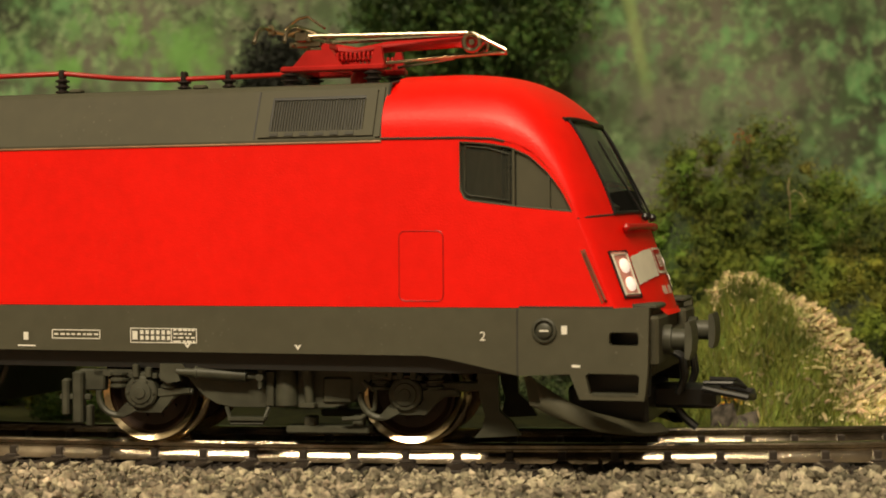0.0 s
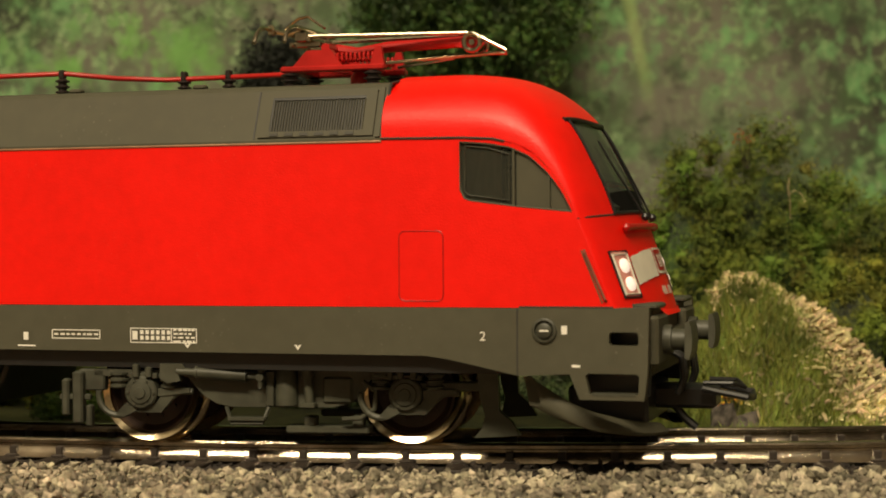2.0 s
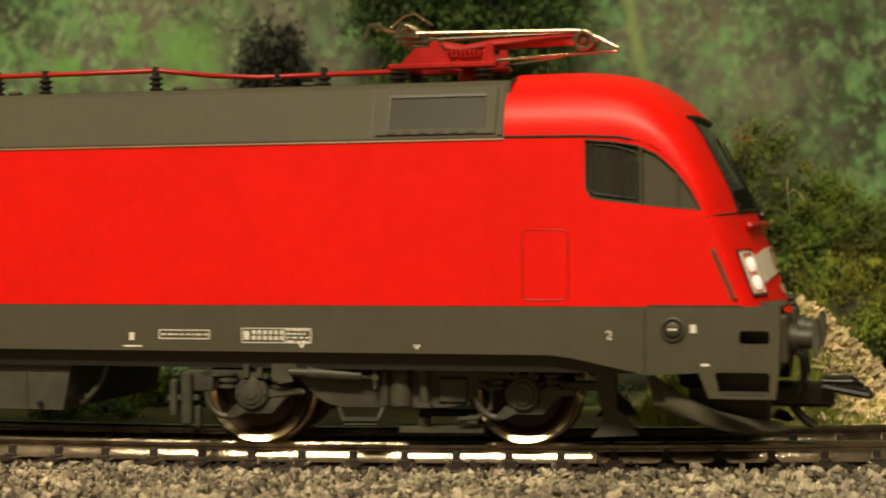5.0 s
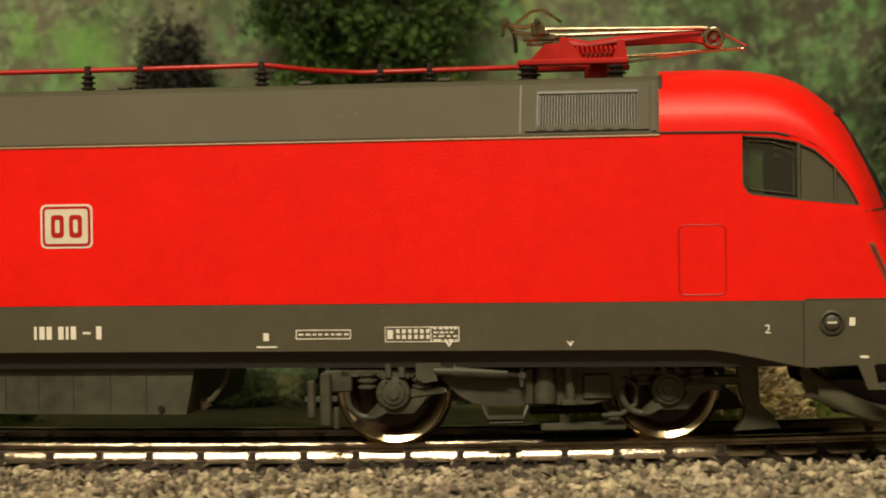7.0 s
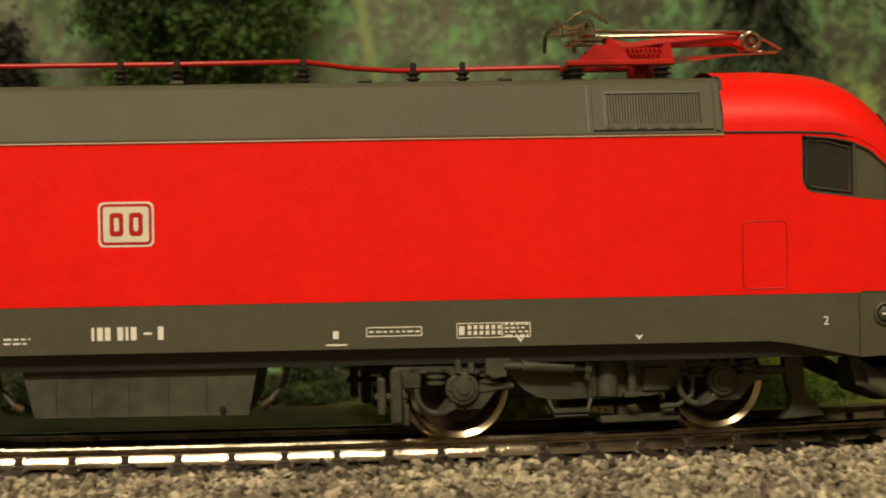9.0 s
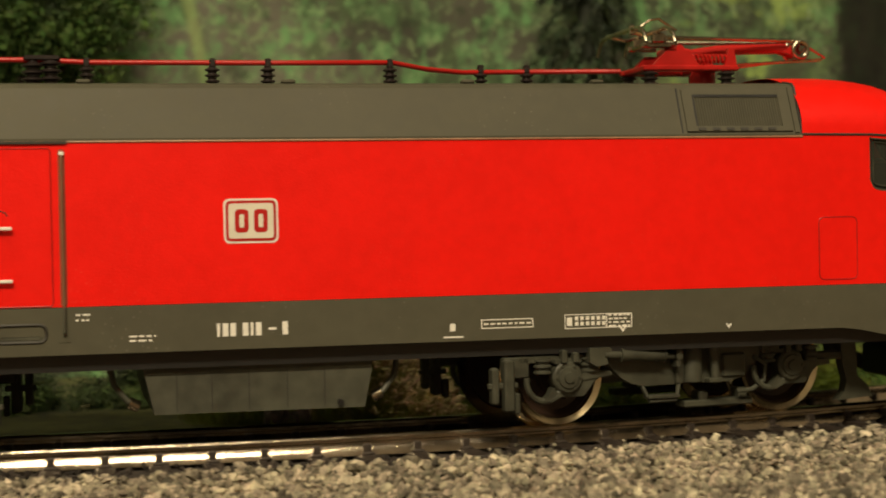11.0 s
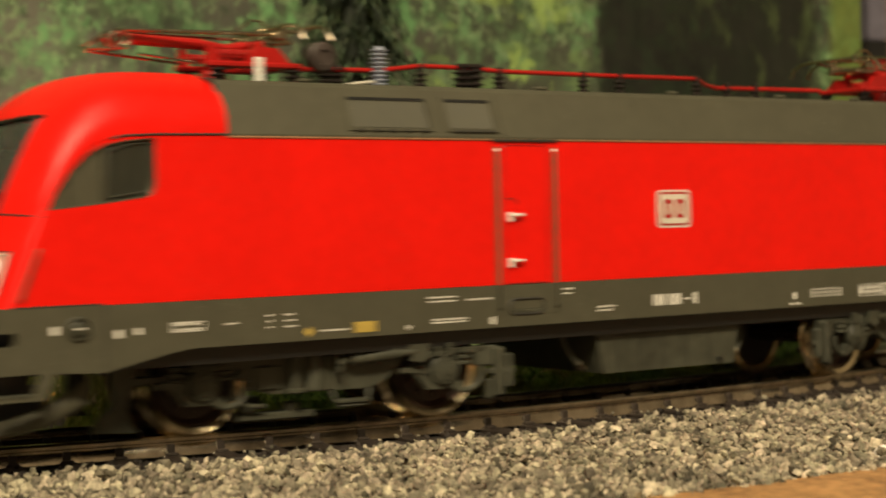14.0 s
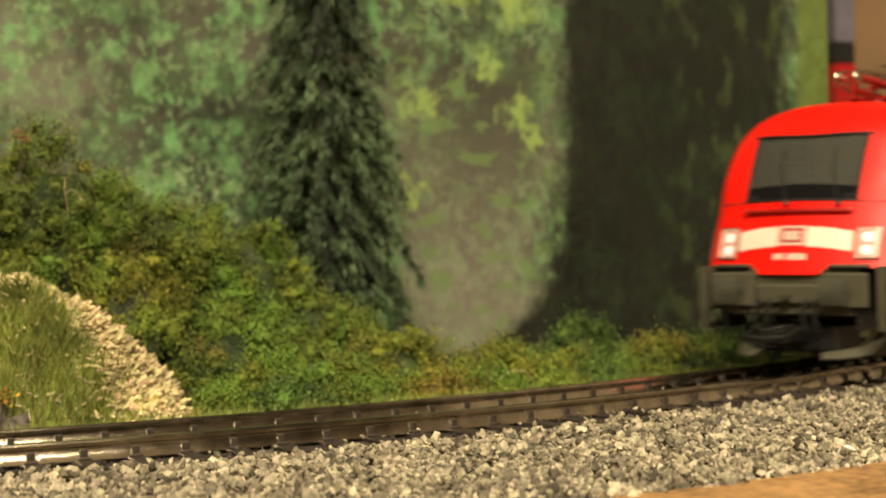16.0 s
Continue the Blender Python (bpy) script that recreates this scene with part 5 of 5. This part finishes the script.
        part("sand_pipe", Shape().prism([(26.0, 9.4), (28.6, 9.4), (28.8, 4.6), (30.4, 3.2), (31.4, 1.5), (25.6, 1.2), (26.6, 2.4), (27.0, 4.0), (26.4, 6.0)], *Y(10.8, 12.4)), BOGIE, b, smooth=20)
        part("front_bracket", Shape().box(16, 28, *Y(10.8, 12.2), 7.0, 8.2, 0.2).box(12.5, 15.5, *Y(11.6, 13.2), 8.4, 10.2, 0.2), BOGIE, b)
    return b


WHEEL_R = 6.6


def wheelset(loco):
    """Two wheels on an axle along y, about the axle's middle."""
    s = Shape().rod((0, -9, 0), (0, 9, 0), 1.0, 12)
    for y in (-1, 1):
        m = pose(0, y * 8.2, 0, 90 if y < 0 else -90, 0, 0)
        s.lathe([(5.7, -0.9), (5.7, 1.0), (5.3, 1.1), (4.6, 0.35), (2.6, 0.35), (2.2, 1.0), (0.9, 1.1), (0.1, 1.1)], 36, m)
        for i in range(10):
            a = 2 * math.pi * i / 10
            s.lathe([(0.28, 0.4), (0.24, 0.75), (0.05, 0.75)], 8, m @ Matrix.Translation((3.5 * math.cos(a), 3.5 * math.sin(a), 0)))
    w = new("wheelset", s.mesh("wheelset", WHEEL, 35))
    w.parent = loco
    tagged(w, "brown wheel discs on an axle")
    for y in (-1, 1):
        m = pose(0, y * 8.2, 0, 90 if y < 0 else -90, 0, 0)
        part("tyre", Shape().hoop([(6.0, -1.1), (7.3, -1.1), (7.45, -0.85), (7.2, -0.5), (6.7, -0.2), (WHEEL_R, 0), (WHEEL_R - 0.08, 1.8), (6.42, 1.98), (5.66, 1.62), (5.66, 0.9), (5.66, -0.6)], 56, m), TYRE, w, "polished brass-bright tyre", 30)
    return w


def locomotive():
    loco = thing("locomotive", "bright red model electric locomotive with umber grey roof and frame", "locomotive")
    body(loco)
    side_details(loco)
    cab(loco, 1)
    cab(loco, -1)
    for e in (1, -1):
        pantograph(loco, e)
    roof_gear(loco)
    lean = math.degrees(math.asin(PIVOT / TRACK_R))
    bogie(loco, PIVOT, lean)
    bogie(loco, -PIVOT, 180 - lean)
    wheels = []
    for e in (1, -1):
        for k in (1, -1):
            a = radians(e * lean)
            x, y = e * PIVOT + k * 17.25 * math.cos(a), k * 17.25 * math.sin(a)
            wheels.append((wheelset(loco), x, y, e * lean))
    return loco, wheels


# ---- plants ----
def leaves(rng, centres, per, spread_r, size, long=1.0, droop=None):
    """Small leaf quads in tufts round the centres; returns vertices and faces."""
    centres = np.asarray(centres, float)
    n = len(centres) * per
    c = np.repeat(centres, per, 0) + rng.normal(size=(n, 3)) * spread_r * np.repeat(rng.uniform(0.6, 1.45, (len(centres), 1)), per, 0)
    u = rng.normal(size=(n, 3))
    if droop is not None:
        u = np.repeat(np.asarray(droop, float), per, 0) + 0.35 * u
    u /= np.linalg.norm(u, axis=1)[:, None]
    w = np.cross(u, rng.normal(size=(n, 3)))
    w /= np.linalg.norm(w, axis=1)[:, None]
    sz = size * rng.uniform(0.6, 1.4, (n, 1))
    u, w = u * sz * long, w * sz
    v = np.stack([c - u, c - 0.1 * u + 0.6 * w, c + u, c - 0.1 * u - 0.6 * w], 1).reshape(-1, 3)
    return v, np.arange(4 * n).reshape(-1, 4)


def clumps(rng, centres, radius=0.95, rings=5, around=7):
    """Lumpy clods of flock, one round each centre; returns vertices and faces."""
    th, ph = np.linspace(0.12, math.pi - 0.12, rings), np.linspace(0, 2 * math.pi, around, endpoint=False)
    unit = np.array([(math.sin(a) * math.cos(b), math.sin(a) * math.sin(b), math.cos(a)) for a in th for b in ph])
    n = len(centres)
    r = radius * rng.uniform(0.6, 1.3, (n, 1, 1)) * rng.uniform(0.72, 1.25, (n, len(unit), 1))
    v = np.asarray(centres)[:, None] + unit[None] * r * np.array([1.1, 1.1, 0.85])
    quad = np.array([(i * around + j, i * around + (j + 1) % around, (i + 1) * around + (j + 1) % around, (i + 1) * around + j) for i in range(rings - 1) for j in range(around)])
    return v.reshape(-1, 3), (quad[None] + (np.arange(n) * len(unit))[:, None, None]).reshape(-1, 4)


def bush(name, x, y, z, rx, ry, rz, mat, seed, label, category="bush", tufts=None, per=210, size=0.3, group="bushes beside the track"):
    """A lumpy bush of many small leaf tufts round (x, y, z), with a few twigs."""
    rng = np.random.default_rng(seed)
    tufts = tufts or int(14 + 0.31 * (rx * rz + rx * ry))
    d = rng.normal(size=(tufts, 3))
    d /= np.linalg.norm(d, axis=1)[:, None]
    d[:, 2] = np.abs(d[:, 2]) * 1.0 - 0.25 * rng.uniform(0, 1, tufts)
    r = rng.uniform(0.55, 1.06, (tufts, 1)) * (1 + 0.16 * np.sin(5 * d[:, :1] + seed) + 0.12 * np.cos(7 * d[:, 2:] + seed))
    c = d * r * np.array([rx, ry, rz])
    ob = thing(name, label, category, x, y, z, group=group)
    v, f = leaves(rng, c, per, 1.2, size)
    v2, f2 = clumps(rng, c)
    fo = stuff("foliage", np.vstack([v, v2]), np.vstack([f, f2 + len(v)]), mat)
    fo.parent = ob
    # A smooth dark core paints the shade seen between the tufts.
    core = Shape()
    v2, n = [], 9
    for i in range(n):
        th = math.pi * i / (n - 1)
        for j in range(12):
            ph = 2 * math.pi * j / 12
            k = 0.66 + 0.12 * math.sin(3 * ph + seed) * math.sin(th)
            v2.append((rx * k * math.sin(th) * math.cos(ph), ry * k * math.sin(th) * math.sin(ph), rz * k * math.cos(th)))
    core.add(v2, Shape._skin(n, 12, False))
    part("shade_core", core, LEAF_DARK_SHADE, ob, "dark core that stands in for shade inside the bush")
    tw = Shape()
    for i in range(5):
        p = c[i]
        tw.rod((p[0] * 0.4, p[1] * 0.4, p[2] * 0.4), (p[0] * 1.08, p[1] * 1.08, p[2] * 1.08), 0.16, 5, 0.07)
    part("twigs", tw, STRAW, ob, "thin pale twigs")
    return ob


def spruce(x, y, z, height, radius, mat, seed, label, tiers=25, start=0.04):
    rng = np.random.default_rng(seed)
    ob = thing("spruce", label, "tree", x, y, z, group="model spruces")
    part("trunk", Shape().rod((0, 0, 0), (0, 0, height), 1.5, 10, 0.2), BARK, ob, "dark trunk")
    cs, ds = [], []
    for i in range(tiers):
        t = i / (tiers - 1)
        h = height * (start + (0.98 - start) * t)
        R = radius * (1 - t) ** 0.7 * rng.uniform(0.84, 1.14) + 0.6
        m = max(6, int(10 * (1 - t) + 5))
        for j in range(m):
            a = 2 * math.pi * (j + rng.uniform(-0.3, 0.3)) / m + i * 1.7
            L = R * rng.uniform(0.7, 1.15)
            k = max(5, int(L / 0.8))
            for q in range(k):
                s = (q + 1) / k
                side = 0.25 + 0.95 * s * (1.15 - s)
                cs.append((L * s * math.cos(a) + rng.normal() * side, L * s * math.sin(a) + rng.normal() * side, h + L * (0.12 * s - 0.95 * s * s) + rng.normal() * 0.25))
                ds.append((math.cos(a) * 0.6, math.sin(a) * 0.6, -0.35 - 0.75 * s))
    v, f = leaves(rng, cs, 17, 0.5, 0.42, 2.6, ds)
    fo = stuff("needles", v, f, mat)
    fo.parent = ob
    # A near-black cone puts the shade between the boughs into colour.
    part("inner_shade", Shape().lathe([(radius * 0.22, height * 0.05), (radius * 0.17, height * 0.4), (0.3, height * 0.95)], 12), NEEDLE_SHADE, ob, "dark inner cone that stands in for shade between the boughs")
    return ob


def broadleaf(x, y, z, seed, label, colour, rx=29, rz=19, high=80.0, boughs=80):
    rng = np.random.default_rng(seed)
    ob = thing("broadleaf_tree", label, "tree", x, y, z)
    part("trunk", Shape().rod((0, 0, 0), (0, 0, high * 0.8), 2.0, 10, 1.2).rod((0, 0, high * 0.62), (-rx * 0.5, 2, high), 1.0, 8, 0.4).rod((0, 0, high * 0.65), (rx * 0.5, -2, high), 1.0, 8, 0.4), BARK, ob, "brown trunk and limbs")
    c = []
    for i in range(boughs):
        d = rng.normal(size=3)
        d /= np.linalg.norm(d)
        o = np.array([0, 0, high]) + d * np.array([rx - 5, min(9, rx - 3), rz - 3]) * rng.uniform(0.3, 1.0)
        for q in range(14):
            e = rng.normal(size=3)
            e /= np.linalg.norm(e)
            c.append(o + e * 5.2 * rng.uniform(0.6, 1.0))
    v, f = leaves(rng, c, 18, 1.2, 0.55)
    fo = stuff("crown", v, f, material("broadleaf_foliage", colour, 0.8, vary=0.4, scale=140, island=0.3))
    fo.parent = ob
    return ob


ROCK = material("dark_grey_rock", (0.13, 0.11, 0.09), 0.9, vary=0.4, scale=900, bump=0.8, bump_scale=1500)


def mound():
    """A grassy mound whose shoulder is strewn with cut straw."""
    rng = np.random.default_rng(8)
    prof = [(26, -6), (33, -4), (39, 6), (43, 14.5), (46.5, 18.6), (50, 19.0), (55, 16.5), (60, 12.8), (66, 7.6), (70.5, 2.5), (73.5, -3), (80, -6)]

    def depth(x, y):
        """The mound's height: a ridge at y = 304 that falls away to both sides."""
        d = (304 - y) / 20.0 if y < 304 else (y - 304) / 14.0
        return -6 + (lerp(prof, x) + 6) * max(0.0, 1 - min(1, d) ** 1.7)

    xs, ys = [28 + 50 * i / 50 for i in range(51)], [282 + 37 * j / 37 for j in range(38)]
    s = Shape().sheet([[(x, y, depth(x, y) + 0.5 * math.sin(x * 1.3) * math.cos(y * 1.1)) for x in xs] for y in ys])
    m = thing("grass_mound", "small grassy mound strewn with cut straw beside the track", "mound")
    part("soil", s, material("mound_soil", (0.16, 0.15, 0.05), 0.9, vary=0.35, scale=300, bump=0.5), m, "mossy soil", 80)
    # grass blades
    n = 36000
    x, y = rng.uniform(30, 77, n), rng.uniform(283, 314, n)
    z = np.array([depth(a, b) for a, b in zip(x, y)])
    crest = np.array([lerp(prof, a) for a in x])
    bare = np.exp(-(np.maximum(0, crest - z) / (0.9 + 0.35 * np.maximum(0, x - 52) + 0.9 * np.maximum(0, x - 59))) ** 1.5)
    ok = (z > -5.2) & (rng.uniform(0, 1, n) > 0.9 * bare * (x > 44))
    x, y, z = x[ok], y[ok], z[ok]
    k = len(x)
    tip = np.stack([x + rng.normal(size=k) * 0.8, y - 0.8 + rng.normal(size=k) * 0.8, z + rng.uniform(0.8, 3.0, k)], 1)
    base = np.stack([x, y, z - 0.2], 1)
    w = np.stack([rng.uniform(-0.13, 0.13, k), rng.uniform(-0.06, 0.06, k), np.zeros(k)], 1) + np.array([0.06, 0, 0])
    g = stuff("grass", np.stack([base - w, base + w, tip], 1).reshape(-1, 3), np.arange(3 * k).reshape(-1, 3), GRASS)
    g.parent = m
    # straw
    st = Shape()
    for i in range(10000):
        x, y = 44 + 30 * rng.uniform(), rng.uniform(284, 312)
        z, crest = depth(x, y), lerp(prof, x)
        reach = 1.0 + 0.5 * max(0, x - 52) + 1.0 * max(0, x - 59)
        if z < -5 or rng.uniform() > 0.03 + 0.75 * math.exp(-(max(0, crest - z) / reach) ** 1.6):
            continue
        z += rng.uniform(-0.3, 0.8)
        a, L, t = rng.uniform(0, math.pi), rng.uniform(1.0, 2.4) if x < 58 else rng.uniform(2.2, 5.0), rng.uniform(-0.9, 0.9)
        d = Vector((math.cos(a) * L, math.sin(a) * L * 0.6, t * L))
        p = Vector((x, y, z))
        b = Vector((rng.normal() * 0.3, rng.normal() * 0.2, 0.35))
        st.tube([p - d * 0.5, p + b, p + d * 0.5], 0.13 if x < 57 else 0.28, 6)
    part("straw", st, STRAW, m, "pale cut straw", 60)
    for i, (x, y, r) in enumerate(((42.5, 285, 2.5), (46.5, 284, 1.7))):
        v, f = stones(1, 1, 1, 0, 0, 60 + i, (r * 1.3, r * 1.3), 0, 0)
        v = v - v.mean(0) + np.array([x, y, -3.2])
        tagged(stuff("rock", v, f, ROCK), "rough grey rock at the foot of the mound", "rock", "rocks")
    v, f = stones(1, 1, 1, 0, 0, 66, (3.2, 3.2), 0, 0)
    v = (v - v.mean(0)) * np.array([1.5, 0.8, 0.8]) + np.array([67.5, 287, -3.4])
    tagged(stuff("root", v, f, BARK), "dark brown root at the end of the straw", "root")


def flowers():
    """Two coloured tufts and a forked dry twig that stand out of the green."""
    rng = np.random.default_rng(77)
    for x, y, z, n, tone, label in ((55.0, 331, 42.0, 3, (0.32, 0.07, 0.02), "small orange-red tuft at the top of a bush"), (43.6, 284.5, -3.5, 6, (0.6, 0.3, 0.03), "small yellow-orange flower tuft at the foot of the mound")):
        ob = thing("flower_tuft", label, "flower", x, y, z, group="flower tufts")
        high = 7.0 if z < 0 else 2.2
        stems = Shape()
        heads = []
        for i in range(n):
            p = (rng.normal() * 0.9, rng.normal() * 0.6, high * rng.uniform(0.65, 1.0))
            stems.rod((p[0] * 0.3, p[1] * 0.3, 0 if z < 0 else -4), p, 0.12, 5, 0.07)
            heads.append(p)
        part("stem", stems, BARK, ob)
        v, f = leaves(rng, heads, 20, 0.5, 0.3)
        fo = stuff("blossom", v, f, material("blossom", tone, 0.8, vary=0.3, scale=800, island=0.4))
        fo.parent = ob
    tw = thing("dry_twig", "pale forked dry twig sticking out of a bush", "twig", 60.8, 322, 28)
    part("stem", Shape().tube([(0.4, 2, 1), (0.1, 0.5, 3.4), (-0.4, 0, 6), (-0.2, 0, 8.0)], 0.07, 6), STRAW, tw)
    part("side_shoot", Shape().tube([(-0.3, 0, 5.0), (0.8, -0.3, 6.0), (1.8, -0.6, 5.2), (2.4, -0.8, 3.8)], 0.06, 6), STRAW, tw)
    for x, y, z, w in ((133, 296, -1, 8),):
        ob = thing("dry_twig", "pale bent dry stalk lying over low foliage", "twig", x, y, z)
        part("stem", Shape().tube([(-w * 0.5, 0, -2.5), (-w * 0.25, -0.5, 0.6), (0, -0.8, 1.6), (w * 0.3, -0.6, 1.4), (w * 0.5, 0, 0.2)], 0.07, 6), STRAW, ob)


def verge():
    """Short grass fibres on the ground inside the curve."""
    rng = np.random.default_rng(31)
    n = 12000
    r, a = 366 - 46 * rng.uniform(0, 1, n) ** 1.4, np.radians(rng.uniform(0.5, 30, n))
    keep = np.sin(r * 0.5 + 9 * np.sin(a * 25)) + np.cos(a * 160) + rng.normal(size=n) > -0.4
    r, a = r[keep], a[keep]
    k = len(r)
    base = np.stack([TRACK_X + r * np.sin(a), TRACK_Y - r * np.cos(a), np.full(k, -3.5)], 1)
    tip = base + np.stack([rng.normal(size=k) * 0.7, rng.normal(size=k) * 0.7, rng.uniform(0.8, 2.6, k)], 1)
    w = np.stack([rng.uniform(0.08, 0.2, k), rng.uniform(-0.06, 0.06, k), np.zeros(k)], 1)
    tagged(stuff("grass", np.stack([base - w, base + w, tip], 1).reshape(-1, 3), np.arange(3 * k).reshape(-1, 3), GRASS), "short green and yellowish grass fibres beside the track", "grass", kind="stuff")


def plants():
    verge()
    spec = [
        (46, 336, 18, 15, 11, 23, LEAF), (61, 337, 20, 15, 11, 26, LEAF), (79, 335, 15, 14, 11, 22, LEAF), (94, 333, 9, 12, 10, 22, LEAF),
        (106, 328, 3, 10, 9, 14, LEAF), (117, 310, -2, 11, 8, 9, LEAF_YELLOW), (134, 307, -3, 11, 7, 6, LEAF_YELLOW), (86, 308, 1, 12, 8, 12, LEAF),
        (101, 306, -2, 11, 7, 8, LEAF), (34, 342, 13, 12, 10, 19, LEAF), (72, 324, 8, 10, 8, 13, LEAF_YELLOW), (149, 308, -3, 7, 6, 5, LEAF_YELLOW),
        (165, 332, -2, 8.5, 6, 8.5, LEAF_FRESH), (149, 330, -3, 6, 5, 4.5, LEAF_FRESH), (177, 318, -3, 11, 6, 6, LEAF_YELLOW), (193, 324, -3, 9, 6, 5, LEAF_FRESH), (205, 336, -2, 9, 6, 9, LEAF_DARK_SHADE),
        # Low bushes from x -42 to 22 are coloured dark for the locomotive's shadow.
        (222, 344, -2, 10, 7, 12, LEAF_DARK_SHADE), (22, 326, -3, 11, 7, 6, LEAF_DARK_SHADE), (2, 324, -3, 12, 7, 6, LEAF_DARK_SHADE), (-20, 326, -3, 12, 7, 6, LEAF_DARK_SHADE), (-42, 330, -3, 12, 7, 6, LEAF_DARK_SHADE),
        (-62, 326, -2, 12, 7, 7, LEAF_YELLOW), (-86, 332, -2, 13, 7, 8, LEAF), (60, 318, -2, 12, 6, 8, LEAF), (116, 340, 2, 12, 9, 8, LEAF),
        (80, 295, -4, 8, 5, 5, LEAF), (92, 293, -4, 9, 5, 5, LEAF_FRESH), (105, 294, -4, 8, 5, 4.5, LEAF), (117, 296, -4, 8, 5, 5, LEAF_YELLOW), (129, 297, -4, 8, 5, 4, LEAF),
        (141, 299, -4, 8, 5, 4, LEAF_YELLOW), (153, 304, -4, 8, 5, 4, LEAF_FRESH), (166, 310, -4, 9, 5, 4, LEAF), (182, 314, -4, 9, 5, 4, LEAF_DARK_SHADE), (-60, 308, -4, 9, 5, 5, LEAF_FRESH), (-100, 322, -4, 10, 5, 6, LEAF)]
    for i, (x, y, z, rx, ry, rz, mat) in enumerate(spec):
        tone = {"moss_green_foliage": "moss green", "yellow_green_foliage": "yellow-green", "fresh_green_foliage": "fresh green", "dark_foliage_and_shade": "dark green"}[mat.name]
        size = "low" if rz < 10 else "tall"
        bush("bush", x, y, z, rx, ry, rz, mat, 20 + i, size + " " + tone + " model bush of fine foliage flock")
    spruce(124, 371, -4, 150, 20.5, NEEDLE, 5, "grey-green model spruce with drooping branches", 20)
    broadleaf(-34, 378, -4, 15, "very dark round model tree close to the backdrop", (0.014, 0.018, 0.012), 10.5, 15, 60.0, 44)
    broadleaf(6, 374, -4, 12, "dark green model broadleaf tree in front of the backdrop", (0.06, 0.12, 0.018), 31, 26, 78.0, 120)
    mound()
    flowers()


# ---- what moves ----
HEADING = [(0, -16.95), (3.8, -16.95), (4, -16.89), (4.5, -15.923), (5, -14.815), (7.5, -9.241), (8, -8.085), (8.5, -7.064), (9, -5.941), (11.5, 0.989), (12, 2.766),
           (12.5, 5.039), (13, 7.436), (13.5, 10.039), (14, 14.046), (14.5, 18.892), (15, 24.4), (15.5, 30.0), (16, 36.45)]


def heading(t):
    """The middle angle of the two bogies along the curve, smooth and never backwards."""
    ts, hs = [p[0] for p in HEADING], [p[1] for p in HEADING]
    n = len(ts)
    d = [(hs[i + 1] - hs[i]) / (ts[i + 1] - ts[i]) for i in range(n - 1)]
    m = [d[0]] + [0 if d[i - 1] * d[i] <= 0 else 2 * d[i - 1] * d[i] / (d[i - 1] + d[i]) for i in range(1, n - 1)] + [d[-1]]
    i = max(0, min(n - 2, sum(1 for x in ts if x <= t) - 1))
    w = ts[i + 1] - ts[i]
    u = (t - ts[i]) / w
    return ((2 * u ** 3 - 3 * u * u + 1) * hs[i] + (u ** 3 - 2 * u * u + u) * w * m[i] + (3 * u * u - 2 * u ** 3) * hs[i + 1] + (u ** 3 - u * u) * w * m[i + 1])


def motions():
    times = [0.0, 3.0] + [3.8 + 0.1 * i for i in range(123)]
    lean = math.degrees(math.asin(PIVOT / TRACK_R))
    rows = []
    for t in times:
        h = heading(t)
        back = Vector(on_curve(TRACK_R, h - lean))
        low, high = h - lean + 10, h - lean + 25
        for _ in range(40):
            mid = (low + high) / 2
            low, high = (mid, high) if (Vector(on_curve(TRACK_R, mid)) - back).length < 2 * PIVOT else (low, mid)
        fore = Vector(on_curve(TRACK_R, low))
        c, d = (back + fore) / 2 * MM, fore - back
        rows.append((t, pose(c.x, c.y, 0, 0, 0, math.degrees(math.atan2(d.y, d.x)))))
    walk(LOCO, rows)
    for w, x, y, turn in WHEELS:
        walk(w, [(t, pose(x * MM, y * MM, WHEEL_R * MM, 0, math.degrees(radians(heading(t) - HEADING[0][1]) * TRACK_R / WHEEL_R), turn)) for t in times])


room()
layout_board()
backdrop()
LOCO, WHEELS = locomotive()
plants()
ballast()
track()
motions()
